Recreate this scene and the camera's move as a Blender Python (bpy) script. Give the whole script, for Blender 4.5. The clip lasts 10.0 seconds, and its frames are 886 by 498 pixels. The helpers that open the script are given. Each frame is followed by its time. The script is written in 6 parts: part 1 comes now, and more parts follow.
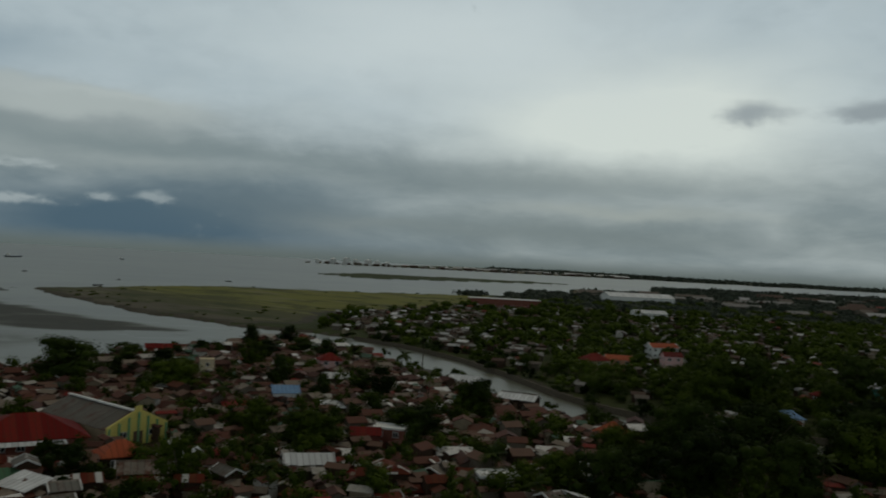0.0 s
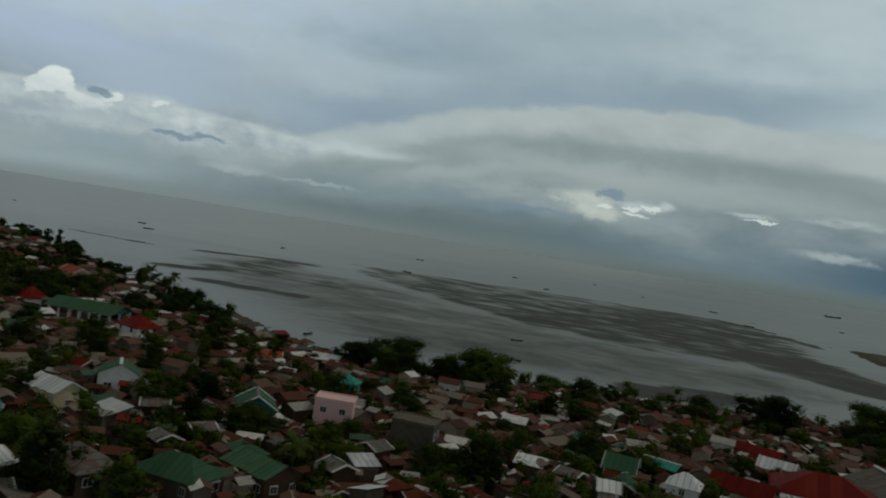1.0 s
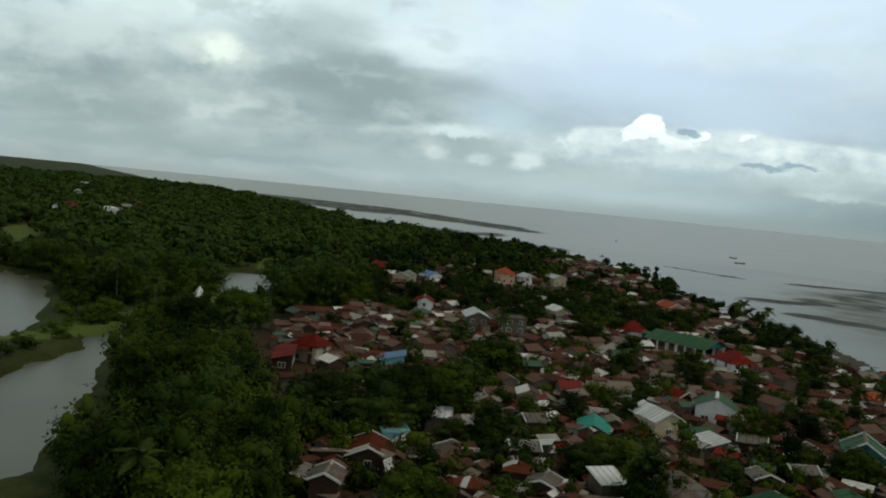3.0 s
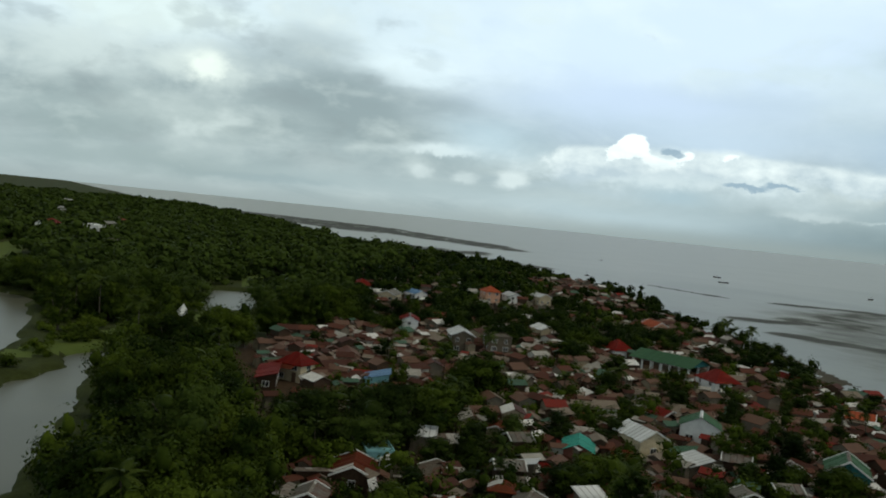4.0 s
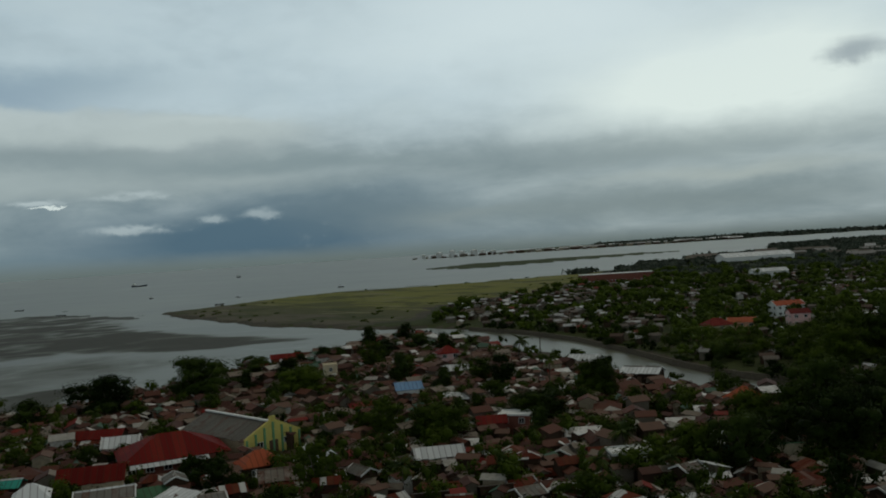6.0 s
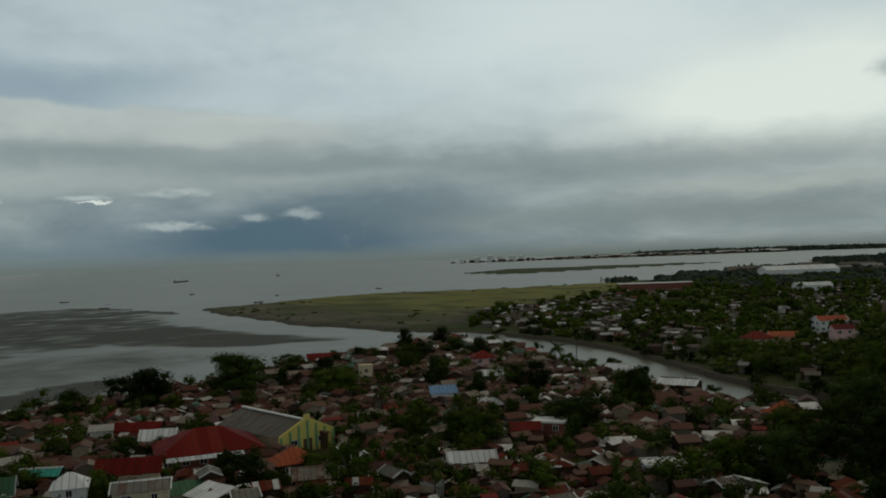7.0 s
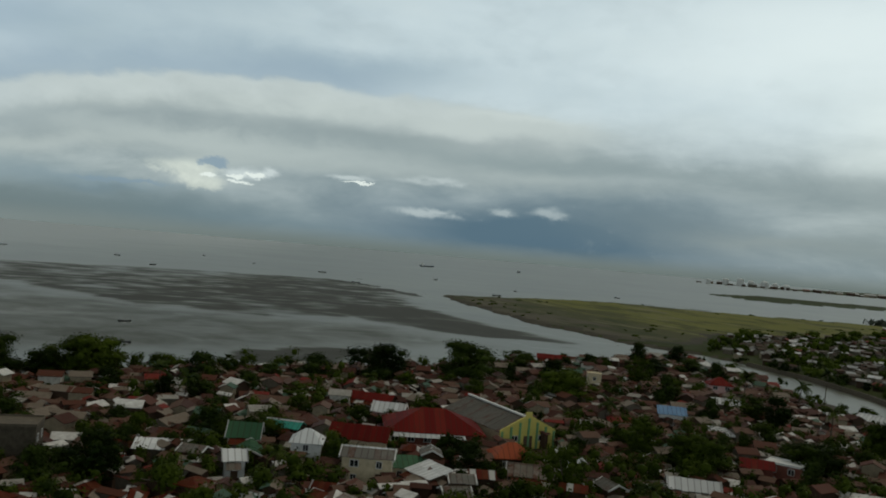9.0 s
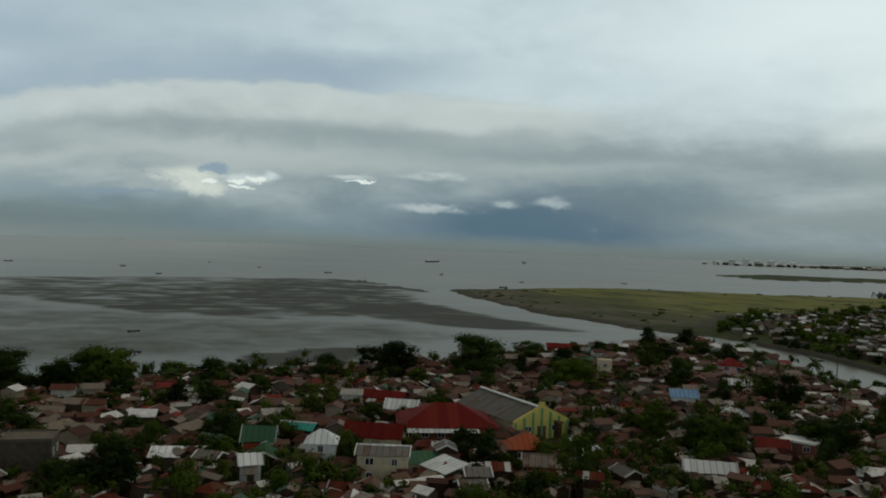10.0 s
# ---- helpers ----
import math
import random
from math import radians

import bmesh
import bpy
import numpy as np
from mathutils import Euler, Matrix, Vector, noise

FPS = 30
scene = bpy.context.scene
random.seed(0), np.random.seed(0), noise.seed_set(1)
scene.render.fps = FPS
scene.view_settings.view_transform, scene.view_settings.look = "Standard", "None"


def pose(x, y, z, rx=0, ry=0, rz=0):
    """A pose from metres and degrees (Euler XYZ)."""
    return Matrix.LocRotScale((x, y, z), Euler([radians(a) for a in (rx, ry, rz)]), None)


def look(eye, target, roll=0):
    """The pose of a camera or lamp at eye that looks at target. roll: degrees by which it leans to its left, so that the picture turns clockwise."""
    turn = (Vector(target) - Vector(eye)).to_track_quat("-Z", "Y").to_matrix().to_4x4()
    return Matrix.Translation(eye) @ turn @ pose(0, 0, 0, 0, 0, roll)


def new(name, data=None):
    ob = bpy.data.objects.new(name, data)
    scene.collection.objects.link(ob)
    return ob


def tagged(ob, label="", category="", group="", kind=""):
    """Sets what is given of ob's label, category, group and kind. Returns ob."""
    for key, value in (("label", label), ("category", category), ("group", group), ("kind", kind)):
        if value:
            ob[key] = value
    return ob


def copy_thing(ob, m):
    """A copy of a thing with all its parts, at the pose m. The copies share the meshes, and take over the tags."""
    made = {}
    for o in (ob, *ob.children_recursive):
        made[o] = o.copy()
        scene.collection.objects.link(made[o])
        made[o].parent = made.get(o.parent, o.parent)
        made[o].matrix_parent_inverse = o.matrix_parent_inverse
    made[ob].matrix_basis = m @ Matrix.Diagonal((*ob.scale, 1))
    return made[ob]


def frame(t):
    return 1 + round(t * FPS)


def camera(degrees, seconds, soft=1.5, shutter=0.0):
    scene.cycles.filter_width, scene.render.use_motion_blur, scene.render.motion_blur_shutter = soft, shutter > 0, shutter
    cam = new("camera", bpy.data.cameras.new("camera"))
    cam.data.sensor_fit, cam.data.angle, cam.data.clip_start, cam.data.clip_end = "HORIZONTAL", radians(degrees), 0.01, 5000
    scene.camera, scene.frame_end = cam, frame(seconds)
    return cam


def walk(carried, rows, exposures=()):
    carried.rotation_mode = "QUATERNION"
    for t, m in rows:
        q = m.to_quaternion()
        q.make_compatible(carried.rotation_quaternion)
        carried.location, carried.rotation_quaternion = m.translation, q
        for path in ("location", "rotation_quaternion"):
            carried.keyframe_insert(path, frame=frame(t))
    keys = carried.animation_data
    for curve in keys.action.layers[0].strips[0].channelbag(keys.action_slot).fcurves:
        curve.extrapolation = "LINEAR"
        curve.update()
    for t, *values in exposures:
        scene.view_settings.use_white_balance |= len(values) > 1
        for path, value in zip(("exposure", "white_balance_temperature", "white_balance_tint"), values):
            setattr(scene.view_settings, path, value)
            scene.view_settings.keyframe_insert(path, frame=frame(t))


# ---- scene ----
import itertools

cam = camera(54.0, 10.0, soft=1.9, shutter=0.06)

# ---------------------------------------------------------------- the camera's way
EYE_HEIGHT = 40.0
TURNS = (
    (0.0, 0.0, 0.66, -3.17), (0.3, 17.39, -0.74, -5.89), (0.5, 27.8, 1.05, -7.1), (0.7, 37.32, 0.11, -9.27),
    (1.0, 50.91, -1.04, -9.17), (1.2, 59.64, -1.48, -9.51), (1.5, 74.2, -0.37, -7.3), (1.8, 85.93, -1.22, -7.24),
    (2.0, 89.6, -1.4, -8.65), (2.2, 89.57, -2.31, -9.02), (3.3, 88.51, -3.98, -5.01), (3.5, 88.16, -3.23, -6.31),
    (4.0, 87.71, -2.47, -5.86), (4.2, 83.14, -1.45, -6.63), (4.5, 70.0, -3.33, -6.55), (4.7, 60.03, -2.73, -6.5),
    (4.9, 49.89, -0.51, -5.82), (5.0, 45.97, 0.11, -5.35), (5.2, 35.7, 1.13, -3.85), (5.5, 18.65, 0.91, 0.8),
    (5.7, 10.24, -0.1, 3.0), (6.05, 6.9, -0.1, 3.6), (6.8, 9.5, 0.58, 2.9), (7.0, 9.45, 0.25, 2.0), (7.5, 20.84, -0.17, 1.15),
    (8.0, 25.36, -0.8, -2.33), (8.5, 24.99, -1.1, -5.04), (9.0, 25.32, -0.02, -4.98), (9.5, 25.84, 0.15, -3.84),
    (10.0, 25.61, -0.39, -2.11))
walk(cam, [(t, pose(0, 0, EYE_HEIGHT, 90 + pitch, roll, yaw)) for t, yaw, pitch, roll in TURNS],
     exposures=[(0.0, -0.42, 6400, 10), (1.0, -0.33, 6350, 8), (1.5, -0.42, 6300, 8), (2.0, -0.32, 6450, 5), (3.3, 0.47, 6400, 6), (4.2, 0.44, 6300, 7), (4.6, 0.12, 5950, 7), (5.0, 0.21, 6000, 7), (5.5, -0.12, 6050, 7),
                (6.8, -0.2, 6500, 9), (7.5, -0.22, 6480, 9), (8.0, -0.07, 6450, 9), (9.0, 0.05, 6450, 9), (10.0, 0.03, 6450, 9)])


# ---------------------------------------------------------------- node arithmetic
class Val:
    """A socket with arithmetic."""

    def __init__(self, tree, socket):
        self.tree, self.socket = tree, socket

    def op(self, kind, *others):
        node = self.tree.nodes.new("ShaderNodeMath")
        node.operation = kind
        for slot, value in zip(node.inputs, (self, *others)):
            if isinstance(value, Val):
                self.tree.links.new(value.socket, slot)
            else:
                slot.default_value = value
        return Val(self.tree, node.outputs[0])

    def __add__(self, o):
        return self.op("ADD", o)

    def __sub__(self, o):
        return self.op("SUBTRACT", o)

    def __mul__(self, o):
        return self.op("MULTIPLY", o)

    def __truediv__(self, o):
        return self.op("DIVIDE", o)

    def clamp(self):
        return self.op("MAXIMUM", 0.0).op("MINIMUM", 1.0)

    def step(self, a, b):
        """A smooth rise from 0 at a to 1 at b."""
        node = self.tree.nodes.new("ShaderNodeMapRange")
        node.interpolation_type = "SMOOTHSTEP"
        self.tree.links.new(self.socket, node.inputs["Value"])
        node.inputs["From Min"].default_value, node.inputs["From Max"].default_value = min(a, b), max(a, b)
        if a > b:
            node.inputs["To Min"].default_value, node.inputs["To Max"].default_value = 1.0, 0.0
        return Val(self.tree, node.outputs[0])


def noise_of(tree, vector, scale, detail=5.0, rough=0.55, distortion=0.0):
    node = tree.nodes.new("ShaderNodeTexNoise")
    node.inputs["Scale"].default_value, node.inputs["Detail"].default_value = scale, detail
    node.inputs["Roughness"].default_value, node.inputs["Distortion"].default_value = rough, distortion
    if vector is not None:
        tree.links.new(vector, node.inputs["Vector"])
    return Val(tree, node.outputs["Fac"])


def combine(tree, *values):
    node = tree.nodes.new("ShaderNodeCombineXYZ")
    for slot, v in zip(node.inputs, values):
        if isinstance(v, Val):
            tree.links.new(v.socket, slot)
        else:
            slot.default_value = v
    return node.outputs[0]


def mix_colour(tree, factor, a, b, kind="MIX"):
    node = tree.nodes.new("ShaderNodeMix")
    node.data_type, node.blend_type = "RGBA", kind
    for slot, v in ((node.inputs[0], factor), (node.inputs[6], a), (node.inputs[7], b)):
        if isinstance(v, Val):
            tree.links.new(v.socket, slot)
        elif isinstance(v, bpy.types.NodeSocket):
            tree.links.new(v, slot)
        elif isinstance(v, (tuple, list)):
            slot.default_value = (*v, 1.0)
        else:
            slot.default_value = v
    return node.outputs[2]


# ---------------------------------------------------------------- sky: a broken overcast over the sea
def make_sky():
    world = bpy.data.worlds.new("sky")
    scene.world = world
    world.use_nodes = True
    t = world.node_tree
    t.nodes.clear()
    coords = t.nodes.new("ShaderNodeTexCoord").outputs["Generated"]
    split = t.nodes.new("ShaderNodeSeparateXYZ")
    t.links.new(coords, split.inputs[0])
    x, y, z = (Val(t, s) for s in split.outputs)
    deg = 180.0 / math.pi
    az0 = (x * -1.0).op("ARCTAN2", y) * deg
    el0 = z.op("ARCSINE") * deg
    # clouds as layers seen at a slant: stretched level near the horizon
    deck = (z.op("MAXIMUM", 0.0) + 0.16)
    plane = combine(t, x / deck, y / deck, 0.0)
    wide = noise_of(t, plane, 0.75, 4.0, 0.5)
    fine = noise_of(t, plane, 2.0, 6.0, 0.55, 0.8)
    warp_a = noise_of(t, combine(t, az0 * 0.055, el0 * 0.20, 3.0), 1.6, 4.0, 0.55)
    warp_b = noise_of(t, combine(t, az0 * 0.06, el0 * 0.16, 9.0), 1.7, 4.0, 0.55)
    curl = noise_of(t, combine(t, az0 * 0.12, el0 * 0.42, 5.0), 1.0, 6.0, 0.58, 0.6)
    roll = noise_of(t, combine(t, az0 * 0.30, el0 * 0.45, 2.0), 1.0, 6.0, 0.58, 0.3)
    puff = noise_of(t, combine(t, az0 * 0.8, el0 * 1.1, 1.0), 1.0, 6.0, 0.62)
    puff_b = noise_of(t, combine(t, az0 * 0.5, el0 * 0.9, 7.0), 1.0, 6.0, 0.62)
    az = az0 + (warp_a - 0.5) * 6.0
    el = el0 + (warp_b - 0.5) * 2.4 + (roll - 0.5) * 0.9
    az_s = az0 + (puff_b - 0.5) * 2.4
    el_s = el0 + (puff - 0.5) * 1.2

    def blob(a, e, wa, we, amount=1.0, sharp=False):
        u, v = ((az_s, el_s) if sharp else (az, el))
        d = ((u - a) / wa).op("POWER", 2.0) + ((v - e) / we).op("POWER", 2.0)
        return (d * -1.0).op("EXPONENT") * amount

    def lay(c, factor, shade):
        return mix_colour(t, factor.clamp(), c, shade)

    # the high deck: pale, with broad soft folds; brighter towards the hidden sun
    tone = ((wide - 0.5) * 1.3 + (fine - 0.5) * 0.45 + (roll - 0.5) * 0.25 + 0.55).clamp()
    colour = mix_colour(t, tone, (0.42, 0.49, 0.53), (0.72, 0.775, 0.80))
    low = el.step(10.5, 5.8)
    grey = ((fine - 0.5) * 0.7 + (curl - 0.5) * 2.6 + (roll - 0.5) * 0.6 + 0.45).clamp()
    belly = mix_colour(t, grey, (0.255, 0.298, 0.312), (0.45, 0.487, 0.488))
    colour = mix_colour(t, low * 0.95, colour, belly)
    # heaped folds in the whole deck
    fold = noise_of(t, combine(t, az0 * 0.16, el0 * 0.34, 12.0), 1.0, 6.0, 0.5, 0.2)
    crisp = noise_of(t, combine(t, az0 * 0.34, el0 * 0.62, 15.0), 1.0, 5.0, 0.52, 0.2)
    colour = mix_colour(t, ((fold - 0.5) * 2.2 + (crisp - 0.5) * 1.0).clamp() * 0.35, colour, (0.66, 0.70, 0.69))
    colour = mix_colour(t, ((fold - 0.5) * -2.2 + (crisp - 0.5) * -1.0).clamp() * 0.35, colour, (0.24, 0.285, 0.31))
    # blue-grey gaps in the deck
    for a, e, wa, we, k in ((54, 11.5, 10, 2.2, 0.85), (33, 11.2, 11, 1.3, 0.6), (58, 7.0, 5.0, 0.8, 0.8), (44, 14.5, 9, 2.0, 0.4)):
        colour = lay(colour, blob(a, e, wa, we, k), (0.275, 0.355, 0.415))
    # the bright lens-shaped belt and its shaded underside
    bend = ((az0 - 36.0) / 17.0).op("POWER", 2.0) * (az0.step(33.0, 40.0) * 1.5 + 0.8)
    arch = el0 + bend + (roll - 0.5) * 1.5 + (warp_b - 0.5) * 1.6 + (curl - 0.5) * 0.8
    reach = az0.step(67.0, 60.0) * az0.step(13.0, 20.0)
    lens = arch.step(10.1, 9.2) * arch.step(4.6, 6.2) * reach
    colour = lay(colour, arch.step(13.0, 10.4) * arch.step(9.3, 9.8) * az0.step(66.0, 58.0) * az0.step(24.0, 34.0) * (fine * 0.8 + 0.4), (0.31, 0.385, 0.455))
    colour = lay(colour, blob(57.8, 6.4, 3.0, 0.9, 1.0), (0.27, 0.345, 0.42))
    colour = lay(colour, lens * 0.92, mix_colour(t, (fold * 1.6 - 0.3).clamp(), (0.36, 0.395, 0.395), (0.49, 0.52, 0.505)))
    colour = lay(colour, arch.step(10.0, 9.3) * arch.step(7.9, 9.0) * reach * (roll * 0.9 + 0.1), (0.58, 0.61, 0.60))
    colour = lay(colour, arch.step(8.4, 7.5) * arch.step(5.6, 6.6) * reach * az0.step(24.0, 32.0) * (roll * 1.5 + 0.1), (0.29, 0.33, 0.34))
    colour = lay(colour, blob(23.2, 7.5, 5.0, 0.75, 1.0), (0.315, 0.35, 0.36))
    colour = lay(colour, blob(22.0, 8.75, 4.5, 0.28, 0.8), (0.60, 0.63, 0.615))
    colour = lay(colour, blob(57.5, 4.5, 3.4, 0.45, 0.9), (0.64, 0.675, 0.67))
    colour = lay(colour, blob(33, 8.0, 10, 0.6, 0.7) * (fold.step(0.3, 0.6)), (0.57, 0.60, 0.58))
    colour = lay(colour, blob(24, 8.1, 8, 0.75, 0.95), (0.52, 0.55, 0.535))
    colour = lay(colour, blob(40, 5.6, 12, 0.8, 0.7), (0.46, 0.495, 0.485))
    colour = lay(colour, blob(30, 6.9, 5, 0.4, 0.6), (0.275, 0.315, 0.32))
    colour = lay(colour, blob(18, 6.2, 15, 0.75, 0.9), (0.255, 0.30, 0.31))
    colour = lay(colour, blob(-7, 5.3, 13, 1.0, 0.9), (0.215, 0.255, 0.265))
    colour = lay(colour, blob(32, 4.9, 12, 0.6, 0.7), (0.38, 0.415, 0.41))
    colour = lay(colour, blob(12, 4.8, 9, 0.5, 0.5), (0.30, 0.34, 0.345))
    # rain over the sea
    colour = lay(colour, blob(19, 1.4, 15, 2.4, 1.15), (0.078, 0.136, 0.190))
    colour = lay(colour, blob(44, 0.5, 13, 1.1, 1.0), (0.135, 0.200, 0.245))
    colour = lay(colour, blob(12, 3.0, 6, 1.2, 0.8), (0.135, 0.185, 0.22))
    colour = lay(colour, blob(-8, 2.0, 16, 1.2, 0.8), (0.21, 0.245, 0.25))
    colour = lay(colour, blob(-12, 3.5, 8, 0.45, 0.7), (0.42, 0.44, 0.41))
    colour = lay(colour, blob(5, 2.2, 5, 0.5, 0.5), (0.27, 0.30, 0.30))
    colour = lay(colour, blob(62, 0.5, 11, 1.3, 0.9), (0.20, 0.26, 0.30))
    colour = lay(colour, blob(48.2, 1.75, 3.6, 0.42, 0.95), (0.17, 0.235, 0.285))
    colour = lay(colour, blob(55.0, 2.6, 5.5, 0.5, 0.7), (0.30, 0.36, 0.385))
    colour = lay(colour, blob(50, 2.2, 8, 0.45, 0.85), (0.235, 0.305, 0.355))
    colour = lay(colour, blob(64, 2.4, 9, 0.6, 0.65), (0.45, 0.50, 0.52))
    # the glow low under the sun, and dark scraps before it
    colour = lay(colour, blob(-13, 9.6, 10, 3.2, 1.5), (0.86, 0.88, 0.82))
    colour = lay(colour, blob(0, 14.0, 13, 3.6, 0.85), (0.76, 0.80, 0.80))
    colour = lay(colour, (blob(-19.2, 10.2, 2.9, 0.9, 1.0) + (roll - 0.5) * 0.9).step(0.2, 1.0) * 0.85, (0.35, 0.38, 0.40))
    colour = lay(colour, (blob(-26, 10.2, 2.6, 0.8, 1.0) + (roll - 0.5) * 0.9).step(0.2, 1.0) * 0.85, (0.33, 0.36, 0.38))
    # the pale side over the open sea, and grey heap clouds along the coast
    colour = lay(colour, blob(73, 12.0, 15, 3.6, 1.2) * (fold.step(0.75, 0.40)), (0.57, 0.64, 0.76))
    colour = lay(colour, blob(70, 8.6, 6, 0.9, 0.6), (0.36, 0.43, 0.50))
    colour = lay(colour, blob(80, 7.6, 5, 0.8, 0.5), (0.42, 0.49, 0.55))
    colour = lay(colour, blob(95, 6.3, 8, 1.9, 1.0), (0.235, 0.275, 0.285))
    colour = lay(colour, blob(108, 4.2, 11, 1.9, 0.9), (0.25, 0.295, 0.30))
    colour = lay(colour, blob(91, 3.6, 5, 0.9, 0.85), (0.28, 0.325, 0.34))
    colour = lay(colour, blob(98, 1.4, 24, 0.8, 0.9), (0.32, 0.37, 0.385))
    lumps = (roll - 0.5) * 1.6
    for a, e, wa, we, k in ((99, 8.6, 4, 1.0, 0.35), (92, 5.0, 3.5, 0.9, 0.7), (101, 4.6, 3.5, 1.0, 0.6), (112, 5.4, 4, 1.0, 0.6), (88, 6.8, 3.5, 0.8, 0.5)):
        colour = lay(colour, (blob(a, e, wa, we, 1.0) + lumps * 0.8).step(0.2, 1.1) * k, (0.20, 0.24, 0.25))
    colour = lay(colour, (blob(103.6, 7.4, 3.2, 1.4, 1.0) + lumps * 0.6).step(0.1, 1.3) * 0.85, (0.62, 0.655, 0.62))
    colour = lay(colour, (blob(111, 7.4, 6, 2.0, 1.0) + lumps * 0.6).step(0.1, 1.2) * 0.7, (0.54, 0.58, 0.565))
    colour = lay(colour, (blob(91, 9.0, 6, 1.2, 1.0) + lumps * 0.5).step(0.35, 0.9) * 0.7, (0.66, 0.72, 0.75))
    colour = lay(colour, (blob(88, 4.2, 4.5, 0.5, 1.0) + lumps * 0.6).step(0.1, 1.2) * 0.6, (0.56, 0.61, 0.63))
    # the dark heap over the coast, its lit hole and the paler folds round it
    colour = lay(colour, (blob(94.5, 6.3, 4.2, 2.4, 1.1) + lumps * 0.5).step(0.1, 1.0) * 0.75, (0.235, 0.275, 0.285))
    colour = lay(colour, (blob(97.5, 9.6, 4.0, 1.6, 1.0) + lumps * 0.5).step(0.2, 1.0) * 0.6, (0.30, 0.34, 0.35))
    colour = lay(colour, (blob(107.0, 10.2, 6.0, 1.8, 1.0) + lumps * 0.5).step(0.15, 1.0) * 0.75, (0.62, 0.675, 0.655))
    colour = lay(colour, (blob(106.0, 4.6, 5.5, 1.5, 1.0) + lumps * 0.6).step(0.2, 1.1) * 0.7, (0.40, 0.44, 0.435))
    colour = lay(colour, (blob(111.0, 3.0, 5.0, 0.9, 1.0) + lumps * 0.6).step(0.2, 1.1) * 0.7, (0.24, 0.285, 0.29))
    colour = lay(colour, (blob(103.6, 7.6, 1.5, 1.1, 1.1, True) + (puff - 0.5) * 0.8).step(0.25, 1.0) * 0.9, (0.74, 0.76, 0.70))
    colour = lay(colour, (blob(100.0, 1.1, 6.5, 0.4, 1.0) + lumps * 0.5).step(0.2, 1.0) * 0.7, (0.255, 0.31, 0.335))
    colour = lay(colour, (blob(88.2, 4.0, 2.6, 0.45, 1.0, True) + (puff - 0.5) * 0.7).step(0.2, 0.9) * 0.7, (0.62, 0.66, 0.665))
    colour = lay(colour, (blob(107.0, 1.4, 11.0, 1.3, 1.0) + lumps * 0.4).step(0.1, 1.1) * 0.8, (0.265, 0.31, 0.315))
    # billows along the coast
    east = az0.step(84.0, 94.0) * el0.step(1.0, 3.5) * el0.step(17.0, 11.0)
    billow = fold * 0.62 + crisp * 0.38
    colour = lay(colour, billow.step(0.50, 0.60) * east * 0.3, (0.50, 0.535, 0.525))
    colour = lay(colour, billow.step(0.57, 0.66) * east * 0.25, (0.68, 0.715, 0.70))
    colour = lay(colour, billow.step(0.49, 0.38) * east * 0.3, (0.21, 0.235, 0.245))
    colour = lay(colour, blob(76, 8.2, 9, 1.7, 0.8), (0.50, 0.57, 0.72))
    colour = lay(colour, blob(71, 6.2, 12, 1.6, 0.75), (0.46, 0.54, 0.65))
    colour = lay(colour, blob(85, 5.0, 3.2, 1.3, 0.5), (0.46, 0.57, 0.65))
    # white heaps lit through the gaps
    ragged = (puff - 0.5) * 0.6 + (roll - 0.5) * 0.9
    heap = blob(71, 3.6, 12, 1.5, 0.95) + blob(77, 3.9, 5, 1.0, 0.4) + blob(75.5, 4.7, 3.2, 1.0, 0.6) + ragged
    colour = lay(colour, heap.step(0.2, 1.05) * 0.85, mix_colour(t, (puff * 1.6 - 0.35 + (el0 - 3.8) * 0.25).clamp(), (0.42, 0.48, 0.52), (0.70, 0.735, 0.74)))
    bank = blob(78.6, 4.3, 2.6, 0.8, 1.0, True) + blob(75.4, 4.3, 3.4, 0.9, 0.9, True) + blob(70.4, 4.6, 2.6, 0.95, 1.05, True) + blob(66.2, 4.6, 2.6, 0.6, 0.9, True) + blob(62.2, 4.0, 2.6, 0.75, 1.0, True) + blob(79.6, 3.0, 2.0, 0.9, 0.6, True) + (puff - 0.5) * 0.8 + (roll - 0.5) * 0.5
    lit = ((el0 - 4.0) * 0.38 + (puff - 0.5) * 1.2 + (crisp - 0.5) * 1.8 + (roll - 0.5) * 1.4 + 0.3).clamp()
    colour = lay(colour, bank.step(0.25, 0.75) * el0.step(1.6, 3.4) * 0.92, mix_colour(t, lit, (0.40, 0.455, 0.50), (0.70, 0.725, 0.72)))
    tower = blob(75.8, 5.45, 1.15, 0.85, 1.15, True) + blob(77.2, 4.9, 0.9, 0.5, 0.8, True) + blob(72.6, 5.0, 0.7, 0.45, 0.95, True) + blob(74.2, 4.4, 1.2, 0.55, 0.8, True) + blob(70.0, 5.1, 1.1, 0.4, 0.75, True) + (puff - 0.5) * 0.9
    colour = lay(colour, tower.step(0.45, 0.66) * el0.step(3.6, 4.8), mix_colour(t, (el0 * 0.45 - 1.7 + (puff - 0.5) * 1.6).clamp(), (0.66, 0.69, 0.70), (0.88, 0.89, 0.87)))
    colour = lay(colour, blob(77, 2.4, 8, 0.45, 0.6), (0.37, 0.43, 0.47))
    colour = lay(colour, blob(72.2, 2.4, 2.2, 0.6, 0.8), (0.33, 0.41, 0.46))
    colour = lay(colour, blob(74, 0.9, 10, 1.0, 0.75), (0.42, 0.49, 0.53))
